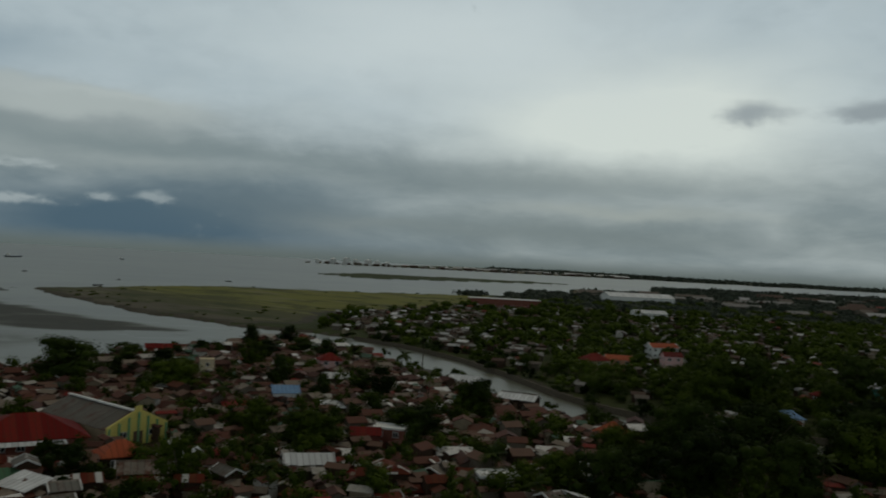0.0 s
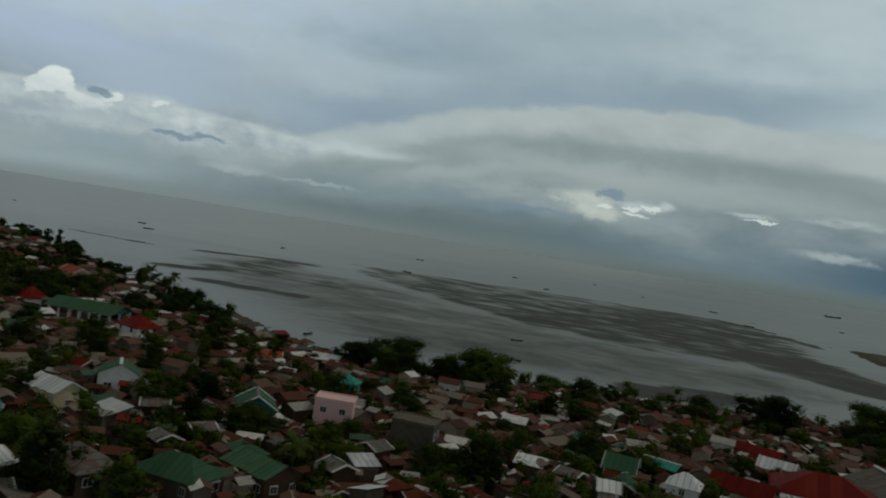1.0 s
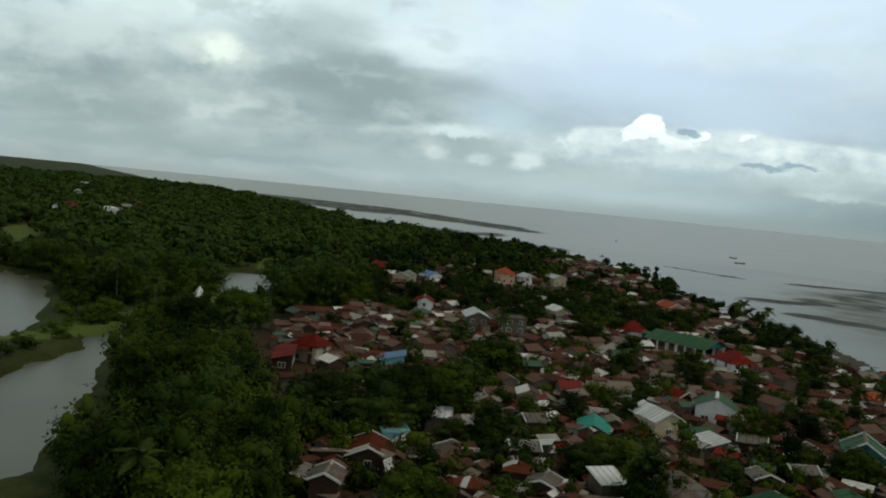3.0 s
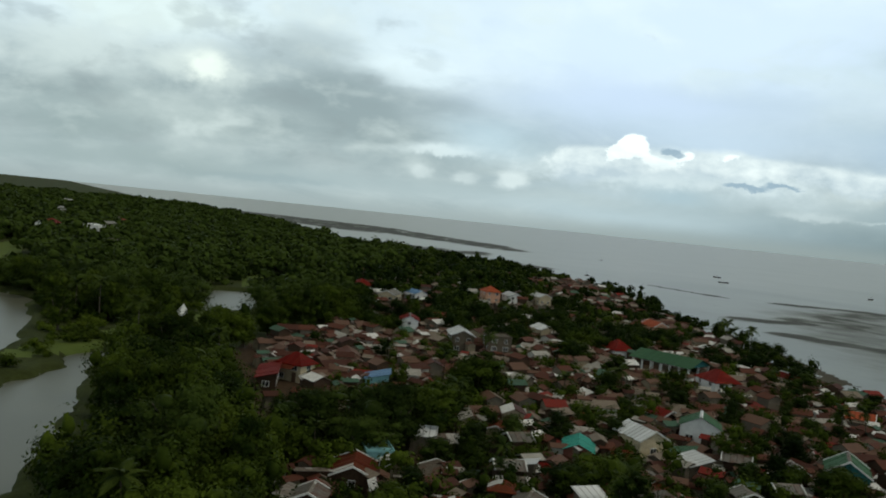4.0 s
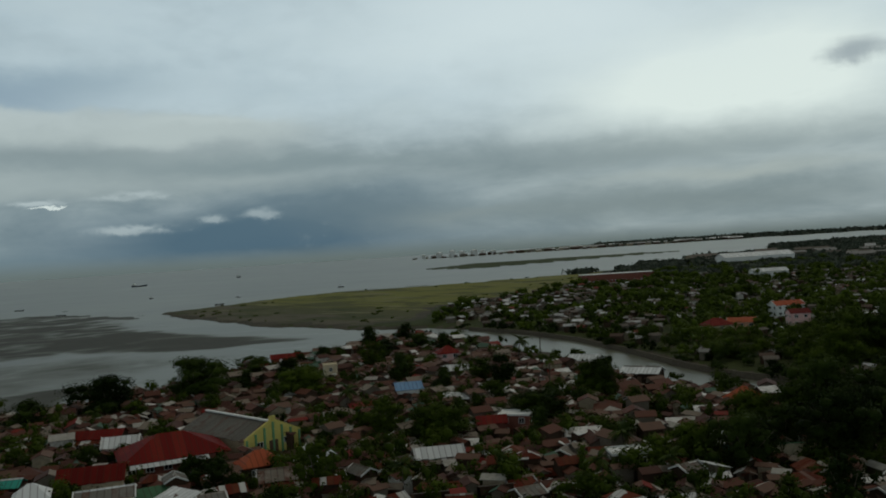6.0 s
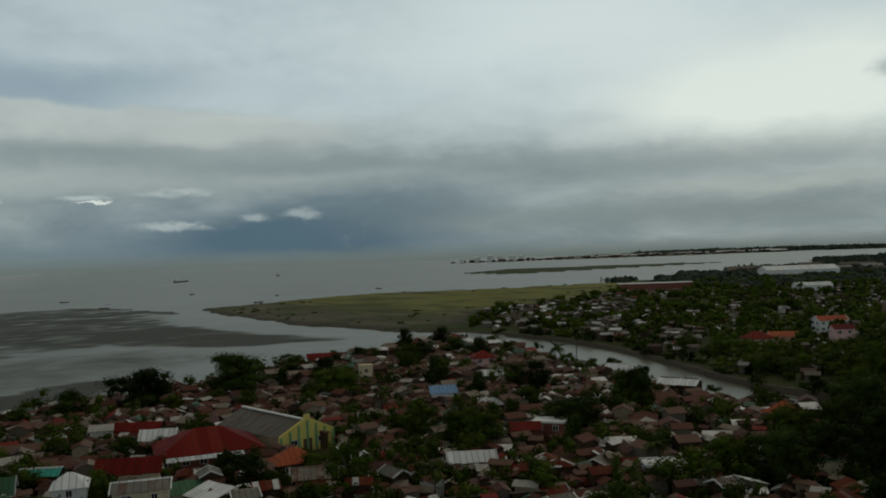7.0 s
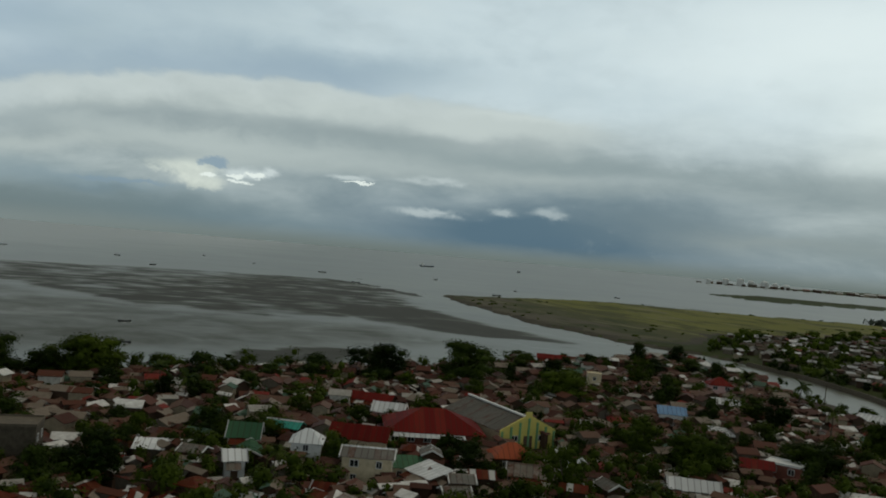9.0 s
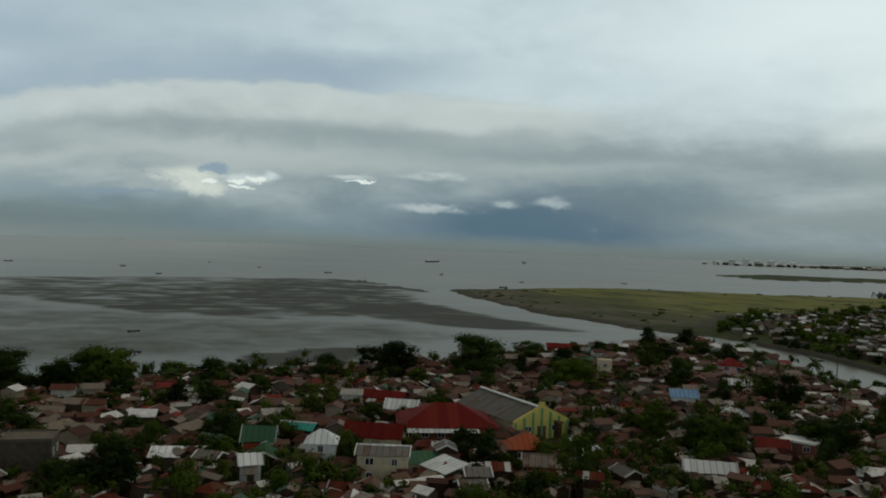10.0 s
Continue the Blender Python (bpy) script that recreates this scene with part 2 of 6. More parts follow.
    colour = lay(colour, (blob(64.5, 1.9, 2.6, 0.45, 1.0, True) + (puff - 0.5) * 0.8).step(0.2, 1.0) * 0.7, (0.60, 0.645, 0.66))
    for a, e, wa, we, k in ((83.3, 2.6, 1.0, 0.4, 0.8), (86.3, 2.3, 0.8, 0.3, 0.5), (89.2, 2.5, 0.7, 0.3, 0.45), (40.9, 3.3, 0.9, 0.4, 0.5), (38.6, 3.8, 1.5, 0.22, 0.9),
                            (37.0, 3.95, 0.6, 0.2, 0.9), (26.2, 2.35, 2.3, 0.17, 0.6), (21.6, 2.8, 0.9, 0.18, 0.5), (18.4, 2.8, 1.0, 0.22, 0.5), (31.3, 4.1, 1.6, 0.13, 0.7), (26.0, 4.5, 2.0, 0.14, 0.5)):
        edge = blob(a, e, wa, we * 1.5) * 0.7 + blob(a, e, wa, we * 1.5, 0.7, True) + (puff - 0.5) * 0.7
        colour = lay(colour, edge.step(0.1, 1.1) * k * 0.85, (0.63, 0.665, 0.665))
    glade = blob(41.6, 3.5, 1.5, 0.9, 1.0, True) + blob(40.8, 2.75, 1.5, 0.45, 1.0, True) + blob(43.6, 3.8, 1.6, 0.5, 0.5, True) + (puff - 0.5) * 0.9
    colour = lay(colour, glade.step(0.2, 1.0) * 0.9, mix_colour(t, (puff * 1.8 - 0.4).clamp(), (0.50, 0.525, 0.49), (0.72, 0.735, 0.66)))
    for a, e, wa, we in ((40.8, 3.35, 0.6, 0.16), (39.0, 3.5, 0.9, 0.17), (37.9, 3.65, 0.5, 0.2), (38.9, 3.15, 0.8, 0.12), (31.2, 3.8, 1.3, 0.1)):
        colour = lay(colour, (blob(a, e, wa, we, 1.1, True) + (puff - 0.5) * 0.6).step(0.3, 0.8) * 0.9, (0.80, 0.82, 0.78))
    for a, e, wa, we in ((68.8, 3.42, 1.7, 0.22), (66.6, 3.6, 1.3, 0.17), (73.4, 5.15, 0.9, 0.35), (40.4, 4.3, 1.0, 0.34), (46, 2.5, 3.0, 0.18)):
        colour = lay(colour, (blob(a, e, wa, we, 1.0, True) + (puff - 0.5) * 0.5).step(0.3, 0.7) * 0.85, (0.235, 0.31, 0.385))
    # the hazy rim of the sea
    colour = lay(colour, blob(53, 0.3, 15, 1.7, 1.0), (0.150, 0.190, 0.200))
    colour = lay(colour, blob(58, 2.3, 5.5, 0.8, 0.8), (0.235, 0.29, 0.315))
    colour = lay(colour, (blob(59.5, 1.9, 3.0, 0.14, 1.0, True) + (puff - 0.5) * 0.5).step(0.2, 1.0) * 0.6, (0.44, 0.49, 0.50))
    rim = el0.step(0.9, -0.45)
    colour = lay(colour, rim, mix_colour(t, az0.step(25.0, 95.0), (0.142, 0.168, 0.162), (0.29, 0.325, 0.33)))
    clear = t.nodes.new("ShaderNodeTexSky")
    clear.sky_type, clear.sun_disc = "NISHITA", False
    clear.sun_elevation, clear.sun_rotation = radians(59), radians(27)
    # dark dome above the view, added to dim the light on the land
    colour = lay(colour, el0.step(15.0, 34.0) * 0.9, (0.108, 0.098, 0.072))
    colour = mix_colour(t, 0.003, colour, clear.outputs[0])
    colour = mix_colour(t, 1.0, colour, (0.95, 1.01, 1.0), "MULTIPLY")
    back = t.nodes.new("ShaderNodeBackground")
    t.links.new(colour, back.inputs[0])
    back.inputs[1].default_value = 1.0
    out = t.nodes.new("ShaderNodeOutputWorld")
    t.links.new(back.outputs[0], out.inputs[0])


make_sky()
sun_data = bpy.data.lights.new("sun", "SUN")
sun_data.energy, sun_data.angle, sun_data.color = 0.76, radians(24), (1.0, 0.91, 0.76)
sun_lamp = new("sun", sun_data)
sun_lamp.matrix_basis = look((40, 80, 150), (0, 0, 0))


# ---------------------------------------------------------------- materials
def material(name):
    m = bpy.data.materials.new(name)
    m.use_nodes = True
    t = m.node_tree
    return m, t, t.nodes["Principled BSDF"]


def position(t):
    return t.nodes.new("ShaderNodeNewGeometry").outputs["Position"]


def local(t):
    return t.nodes.new("ShaderNodeTexCoord").outputs["Object"]


def island(t):
    return Val(t, t.nodes.new("ShaderNodeNewGeometry").outputs["Random Per Island"])


def own(t):
    return Val(t, t.nodes.new("ShaderNodeObjectInfo").outputs["Random"])


def ramp(t, value, stops, steps=False):
    node = t.nodes.new("ShaderNodeValToRGB")
    node.color_ramp.interpolation = "CONSTANT" if steps else "LINEAR"
    e = node.color_ramp.elements
    while len(e) < len(stops):
        e.new(0.5)
    for el, (p, c) in zip(e, stops):
        el.position, el.color = p, (*c, 1.0)
    t.links.new(value.socket, node.inputs[0])
    return node.outputs[0]


def bump(t, bsdf, value, strength, distance):
    node = t.nodes.new("ShaderNodeBump")
    node.inputs["Strength"].default_value, node.inputs["Distance"].default_value = strength, distance
    t.links.new(value.socket, node.inputs["Height"])
    t.links.new(node.outputs[0], bsdf.inputs["Normal"])


def plain(name, colour, rough=0.8, vary=0.25, scale=1.2, metal=0.0):
    """Weathered paint or wood: two scales of stain, and a shade of its own for each object."""
    m, t, b = material(name)
    p = local(t)
    stain = noise_of(t, p, scale, 5.0, 0.65)
    grain = noise_of(t, p, scale * 9, 3.0, 0.6)
    k = ((stain - 0.5) * 1.6 + (grain - 0.5) * 0.7 + (own(t) - 0.5) * 0.5 + 0.5).clamp()
    dark = tuple(c * (1 - vary * 1.5) for c in colour)
    light = tuple(min(1.0, c * (1 + vary * 0.6)) for c in colour)
    t.links.new(mix_colour(t, k, dark, light), b.inputs["Base Color"])
    b.inputs["Roughness"].default_value, b.inputs["Metallic"].default_value = rough, metal
    b.inputs["Specular IOR Level"].default_value = 0.2
    bump(t, b, grain, 0.3, 0.02)
    return m


def sheet_roof(name, shades, rust, rough=0.65, patches=0.0):
    """Corrugated sheets: a shade for each sheet and roof, rust in blotches and runs."""
    m, t, b = material(name)
    p = local(t)
    blotch = noise_of(t, p, 0.55, 5.0, 0.7)
    speck = noise_of(t, p, 4.0, 4.0, 0.65)
    split = t.nodes.new("ShaderNodeSeparateXYZ")
    t.links.new(p, split.inputs[0])
    sheet = (Val(t, split.outputs[0]) / 1.05).op("FLOOR")
    slope = Val(t, split.outputs[1]).op("SIGN")
    white = t.nodes.new("ShaderNodeTexWhiteNoise")
    t.links.new(combine(t, sheet, slope, own(t) * 50.0), white.inputs["Vector"])
    patch = Val(t, white.outputs["Value"])
    base = ramp(t, (own(t) * 0.5 + patch * 0.5), shades)
    k = ((blotch - 0.5) * 2.6 + (speck - 0.5) * 1.0 + (patch - 0.5) * 0.9 + rust).clamp()
    worn = mix_colour(t, speck, (0.045, 0.010, 0.004), (0.112, 0.032, 0.013))
    # here and there a sheet was replaced by newer zinc
    newer = patch.step(0.85, 0.87) * (own(t) * 7.3).op("FRACT").step(0.25, 0.45) * patches
    lap = (Val(t, split.outputs[0]) / 1.05).op("FRACT")
    lap = lap.step(0.13, 0.05) + lap.step(0.88, 0.96)
    skin = mix_colour(t, newer, mix_colour(t, k, base, worn), (0.42, 0.415, 0.39))
    t.links.new(mix_colour(t, lap * 0.45, skin, (0.035, 0.020, 0.013)), b.inputs["Base Color"])
    b.inputs["Roughness"].default_value, b.inputs["Specular IOR Level"].default_value = rough, 0.05
    wave = t.nodes.new("ShaderNodeTexWave")
    wave.inputs["Scale"].default_value = 4.0
    t.links.new(p, wave.inputs["Vector"])
    bump(t, b, Val(t, wave.outputs["Fac"]) + speck * 0.4, 0.35, 0.03)
    return m


def leafage(name, dark, light, rough=0.6):
    m, t, b = material(name)
    n = noise_of(t, local(t), 0.35, 3.0, 0.6)
    crown = noise_of(t, position(t), 0.075, 2.0, 0.5)
    k = ((island(t) - 0.5) * 0.14 + (n - 0.5) * 1.0 + (crown - 0.5) * 2.2 + (own(t) - 0.5) * 0.7 + 0.45).clamp()
    t.links.new(mix_colour(t, k, dark, light), b.inputs["Base Color"])
    b.inputs["Roughness"].default_value = rough
    b.inputs["Specular IOR Level"].default_value = 0.02
    return m


def soil(name, dark, light, scale, rough=0.95, third=None):
    m, t, b = material(name)
    p = position(t)
    a, c, f = noise_of(t, p, scale, 6.0, 0.6), noise_of(t, p, scale * 14, 4.0, 0.6), noise_of(t, p, scale * 0.2, 3.0, 0.5)
    k = ((a - 0.5) * 1.5 + (c - 0.5) * 1.2 + 0.5).clamp()
    colour = mix_colour(t, k, dark, light)
    if third:
        colour = mix_colour(t, f.step(0.45, 0.62), colour, third)
    t.links.new(colour, b.inputs["Base Color"])
    b.inputs["Roughness"].default_value = rough
    b.inputs["Specular IOR Level"].default_value = 0.1
    bump(t, b, c, 0.5, 0.2)
    return m


M_SOIL = soil("packed_earth", (0.026, 0.017, 0.010), (0.070, 0.046, 0.027), 0.05)
M_SCRUB = soil("scrub", (0.016, 0.022, 0.005), (0.05, 0.062, 0.016), 0.06)


def spit_grass():
    """Tidal grass in belts along the spit: grey-brown mud by the river, olive behind, yellow-green on top."""
    m, t, b = material("spit_grass")
    p = position(t)
    split = t.nodes.new("ShaderNodeSeparateXYZ")
    t.links.new(p, split.inputs[0])
    x, y = Val(t, split.outputs[0]), Val(t, split.outputs[1])
    across = (x + 59.0) * 0.70 + (y - 413.0) * 0.71
    along = (y - 413.0) * 0.70 - (x + 59.0) * 0.71
    streak = noise_of(t, combine(t, across * 0.045, along * 0.010, 0.0), 1.0, 6.0, 0.65)
    tuft = noise_of(t, combine(t, across * 0.028, along * 0.014, 4.0), 1.0, 6.0, 0.7)
    belt = across + (streak - 0.5) * 260.0 + (tuft - 0.5) * 150.0
    colour = mix_colour(t, belt.step(5.0, 40.0), (0.082, 0.074, 0.050), (0.064, 0.066, 0.026))
    colour = mix_colour(t, belt.step(58.0, 110.0), colour, (0.128, 0.128, 0.026))
    colour = mix_colour(t, streak.step(0.54, 0.62) * 0.5, colour, (0.15, 0.135, 0.095))
    colour = mix_colour(t, tuft.step(0.47, 0.6) * 0.75, colour, (0.034, 0.042, 0.012))
    t.links.new(colour, b.inputs["Base Color"])
    b.inputs["Roughness"].default_value, b.inputs["Specular IOR Level"].default_value = 0.95, 0.1
    bump(t, b, tuft, 0.5, 0.3)
    return m


M_GRASS = spit_grass()
M_FIELD = soil("paddy", (0.058, 0.088, 0.018), (0.10, 0.13, 0.03), 0.02)
M_SAND = soil("bank", (0.032, 0.029, 0.020), (0.078, 0.069, 0.049), 0.05)


def tide_colour(t, p):
    """Silty shallow water, cloudy in long patches."""
    silt = noise_of(t, p, 0.004, 6.0, 0.6, 0.8)
    smear = noise_of(t, p, 0.014, 5.0, 0.6, 0.6)
    k = ((silt - 0.5) * 1.6 + (smear - 0.5) * 1.4 + 0.55).clamp()
    split = t.nodes.new("ShaderNodeSeparateXYZ")
    t.links.new(p, split.inputs[0])
    # the bright sky's reflection off the western shore, painted as a paler base colour
    sky_sheen = ((Val(t, split.outputs[0]) * -1.0) - Val(t, split.outputs[1]) * 0.55 + (silt - 0.5) * 500.0).step(100.0, 800.0)
    murky = mix_colour(t, k, (0.052, 0.056, 0.036), (0.106, 0.110, 0.074))
    return mix_colour(t, sky_sheen * (smear * 0.5 + 0.65), murky, (0.215, 0.218, 0.185))


def ripples(t, b, p):
    b.inputs["IOR"].default_value = 1.33
    b.inputs["Specular IOR Level"].default_value = 0.36


def make_water():
    m, t, b = material("silty_water")
    p = position(t)
    t.links.new(tide_colour(t, p), b.inputs["Base Color"])
    b.inputs["Roughness"].default_value = 0.34
    ripples(t, b, p)
    return m


def make_mud():
    """Tidal mud: bare and dark where it stands proud, under a film of water elsewhere."""
    m, t, b = material("wet_mud")
    p = position(t)
    node = t.nodes.new("ShaderNodeAttribute")
    node.attribute_name = "bare"
    rough = noise_of(t, p, 0.10, 5.0, 0.65)
    bare = Val(t, node.outputs["Fac"])
    rill = noise_of(t, p, 0.034, 4.0, 0.55, 0.7)
    k = (bare * ((rill - 0.5) * 2.2 + 1.0) + (rough - 0.5) * 0.3).step(0.02, 0.9)
    mud = mix_colour(t, rough, (0.038, 0.040, 0.034), (0.074, 0.075, 0.064))
    t.links.new(mix_colour(t, k, tide_colour(t, p), mud), b.inputs["Base Color"])
    t.links.new((k * 0.36 + 0.34).socket, b.inputs["Roughness"])
    ripples(t, b, p)
    t.links.new(((k * -0.26) + 0.36).socket, b.inputs["Specular IOR Level"])
    return m


M_MUD = make_mud()
M_WATER = make_water()
RUST = [(0.0, (0.044, 0.006, 0.003)), (0.4, (0.092, 0.014, 0.006)), (0.75, (0.130, 0.036, 0.016)), (1.0, (0.24, 0.15, 0.10))]
M_ROOF = {
    "rust": sheet_roof("rusty_iron", RUST, 0.5, patches=1.0),
    "grey": sheet_roof("galvanised_iron", [(0.0, (0.090, 0.074, 0.058)), (0.5, (0.165, 0.148, 0.124)), (1.0, (0.31, 0.295, 0.265))], 0.15, 0.5, 0.8),
    "pale": sheet_roof("new_zinc", [(0.0, (0.36, 0.37, 0.37)), (0.5, (0.52, 0.53, 0.53)), (1.0, (0.70, 0.71, 0.71))], -0.62, 0.45),
    "red": sheet_roof("red_painted_iron", [(0.0, (0.075, 0.004, 0.003)), (0.6, (0.115, 0.006, 0.004)), (1.0, (0.165, 0.016, 0.010))], -0.3),
    "orange": sheet_roof("orange_painted_iron", [(0.0, (0.26, 0.05, 0.02)), (1.0, (0.34, 0.09, 0.04))], -0.4),
    "green": sheet_roof("green_painted_iron", [(0.0, (0.028, 0.075, 0.040)), (1.0, (0.055, 0.125, 0.065))], -0.45),
    "teal": sheet_roof("teal_painted_iron", [(0.0, (0.03, 0.20, 0.16)), (1.0, (0.05, 0.30, 0.24))], -0.55),
    "blue": sheet_roof("blue_painted_iron", [(0.0, (0.10, 0.19, 0.33)), (1.0, (0.16, 0.27, 0.42))], -0.5),
    "slate": sheet_roof("dull_grey_iron", [(0.0, (0.105, 0.098, 0.085)), (1.0, (0.18, 0.175, 0.158))], 0.0),
}
M_WALL = {
    "concrete": plain("bare_concrete", (0.105, 0.086, 0.062), 0.9, 0.35),
    "timber": plain("weathered_boards", (0.052, 0.030, 0.017), 0.85, 0.4, 2.0),
    "cream": plain("cream_paint", (0.55, 0.46, 0.31), 0.75),
    "white": plain("white_paint", (0.68, 0.68, 0.66), 0.7, 0.16),
    "pink": plain("pink_paint", (0.66, 0.42, 0.40), 0.7, 0.12),
    "teal": plain("teal_paint", (0.10, 0.42, 0.36), 0.7, 0.15),
    "aqua": plain("aqua_paint", (0.20, 0.40, 0.42), 0.75, 0.2),
    "peach": plain("peach_paint", (0.58, 0.33, 0.22), 0.75, 0.2),
    "yellow": plain("yellow_paint", (0.62, 0.52, 0.14), 0.7, 0.1),
    "green": plain("green_paint", (0.16, 0.33, 0.16), 0.75, 0.2),
    "darkteal": plain("dark_teal_paint", (0.025, 0.13, 0.13), 0.75, 0.2),
    "brick": plain("red_brick_wall", (0.20, 0.075, 0.055), 0.9, 0.3),
}
M_DARK = plain("dark_glass", (0.02, 0.022, 0.024), 0.25, 0.2)
M_DOOR = plain("door_paint", (0.12, 0.075, 0.05), 0.7, 0.3)
M_TRIM = plain("white_trim", (0.62, 0.62, 0.60), 0.7, 0.15)
M_BARK = plain("bark", (0.10, 0.082, 0.064), 0.95, 0.4, 2.0)
M_LEAF = leafage("broad_leaves", (0.008, 0.016, 0.002), (0.056, 0.080, 0.008))
M_LEAF_DARK = leafage("dark_leaves", (0.006, 0.012, 0.002), (0.040, 0.060, 0.010))
M_PALM = leafage("palm_fronds", (0.012, 0.022, 0.004), (0.058, 0.078, 0.014))
# far tree belts: the haze of distance is put into this pale grey-green
M_LEAF_FAR = leafage("hazed_leaves", (0.045, 0.054, 0.040), (0.105, 0.115, 0.085))
M_HULL = plain("boat_hull", (0.06, 0.06, 0.065), 0.6)
M_STEEL = plain("ship_hull", (0.10, 0.115, 0.14), 0.5)


# ---------------------------------------------------------------- the land
TOWN_LAND = [(-4900, -1900), (-1824, -507), (-1533, -377), (-1133, -153), (-770, -38), (-750, 40), (-635, 115), (-565, 133), (-463, 138), (-385, 131),
             (-325, 132), (-270, 130), (-228, 127), (-205, 136), (-185, 142), (-172, 158), (-167, 178), (-159, 197), (-149, 214), (-137, 228), (-121, 248), (-112, 285), (-101, 314), (-87, 350),
             (-76, 388), (-57, 397), (-36, 360), (-16, 329), (1, 300), (14, 270), (28, 237), (44, 224), (60, 206), (120, 180), (300, 120), (1500, -100), (4900, -300),
             (4900, -4900), (-4900, -4900)]
FAR_BANK = [(-320, 668), (-261, 596), (-172, 494), (-108, 443), (-61, 424), (-39, 406), (-12, 376), (9, 341), (25, 301), (37, 264), (46, 244), (62, 222), (130, 198), (300, 150),
            (1500, -60), (4900, -250), (4900, 3300), (2500, 2300), (1200, 1950), (430, 1800), (340, 1372), (195, 1228), (106, 1085), (36, 993), (-25, 950),
            (-139, 884), (-216, 868), (-257, 815), (-285, 735)]
PORT_LAND = [(-500, 3080), (-85, 3230), (802, 3500), (2400, 3500), (4900, 3700), (4900, 6000), (300, 6000), (-250, 3600)]
ISLET = [(-239, 1598), (-129, 1440), (170, 1728), (298, 1875), (191, 1940), (-167, 1849)]
FLATS = ([(-650, 430), (-619, 520), (-558, 640), (-485, 745), (-346, 660), (-264, 530), (-208, 474), (-160, 436), (-114, 406), (-122, 396), (-179, 396), (-222, 404), (-232, 345),
          (-298, 325), (-376, 328), (-462, 345), (-560, 370)],
         [(-470, 200), (-540, 262), (-600, 320), (-590, 372), (-520, 308), (-440, 298), (-392, 256), (-425, 234)],
         [(-1843, -462), (-1754, -249), (-1631, -30), (-1382, 73), (-1233, 151), (-1073, 168), (-1053, 125), (-1150, 46), (-1240, -14), (-1230, -89), (-1330, -181), (-1480, -300)],
         [(-262, 512), (-208, 470), (-158, 433), (-114, 406), (-122, 396), (-168, 380), (-218, 388), (-262, 408), (-290, 470)],
         [(-560, 215), (-600, 300), (-480, 360), (-300, 350), (-200, 400), (-114, 360), (-150, 262), (-175, 190), (-205, 140), (-300, 142), (-420, 165)],
         [(-967, -48), (-954, 27), (-955, 95), (-880, 90), (-826, 24), (-848, -41)],
         [(-800, 23), (-816, 99), (-747, 145), (-715, 90), (-735, 41)])
BARS = (((-467, 727), (-396, 703)), ((-472, 796), (-411, 804)), ((-373, 673), (-319, 632)), ((-591, 262), (-588, 325)), ((-445, 178), (-454, 215)),
        ((-385, 178), (-359, 207)), ((-655, 190), (-600, 225)), ((-250, 905), (-130, 925)), ((-174, 236), (-160, 252)), ((-170, 256), (-158, 272)), ((-168, 228), (-158, 242)))
PONDS = ([(-290, -132), (-271, -112), (-211, -88), (-182, -86), (-190, -125), (-240, -150)],
         [(-307, -70), (-347, -73), (-351, -58), (-292, -49), (-281, -60)],
         [(-199, -66), (-171, -57), (-131, -50), (-108, -46), (-90, -58), (-110, -78), (-143, -68), (-170, -71)])
BANK_PATH = [(-178, -84), (-214, -76), (-255, -66), (-280, -60), (-272, -48), (-240, -56), (-205, -66), (-182, -76)]
FIELDS = (BANK_PATH, [(-441, -208), (-482, -206), (-333, -143), (-305, -143)], [(-404, -75), (-428, -55), (-385, -52), (-357, -64)])
SPIT = [(-320, 668), (-261, 598), (-172, 500), (-108, 450), (-70, 470), (-75, 560), (-20, 640), (30, 760), (110, 1000), (-25, 950), (-139, 884), (-216, 868), (-257, 815), (-285, 735)]
TOWN = [(-100, -13), (-155, -20), (-217, -36), (-300, -8), (-455, -30), (-545, 0), (-565, 118), (-463, 128), (-385, 122), (-325, 124), (-228, 117), (-203, 130), (-184, 136),
        (-169, 154), (-162, 176), (-154, 194), (-144, 210), (-132, 224), (-116, 246), (-107, 284), (-96, 312), (-82, 348), (-70, 380), (-59, 385), (-22, 325), (-12, 295), (3, 258), (24, 224), (60, 194), (110, 172), (130, 100),
        (20, 85), (-60, 70), (-85, 30)]
TOWN_FAR = [(-62, 440), (-70, 540), (-25, 640), (40, 760), (140, 900), (420, 1000), (520, 600), (300, 165), (128, 204), (67, 225), (41, 265), (29, 302), (13, 343), (-9, 379), (-36, 410), (-54, 428)]
WOODS = [(-80, -20), (-150, -22), (-215, -40), (-300, -12), (-455, -34), (-545, -4), (-740, 30), (-765, -40), (-1133, -160), (-1824, -515), (-1500, -900), (-300, -330), (-100, -180)]


def depth_in(poly, px, py):
    """Signed distance to a polygon's edge, positive inside; arrays welcome."""
    px, py = np.asarray(px, float), np.asarray(py, float)
    best, inside = np.full(px.shape, 1e18), np.zeros(px.shape, bool)
    for (ax, ay), (bx, by) in zip(poly, poly[1:] + poly[:1]):
        ex, ey = bx - ax, by - ay
        k = np.clip(((px - ax) * ex + (py - ay) * ey) / (ex * ex + ey * ey), 0, 1)
        best = np.minimum(best, (px - ax - k * ex) ** 2 + (py - ay - k * ey) ** 2)
        if ay != by:
            inside ^= ((ay > py) != (by > py)) & (px < (bx - ax) * (py - ay) / (by - ay) + ax)
    return np.where(inside, 1, -1) * np.sqrt(best)


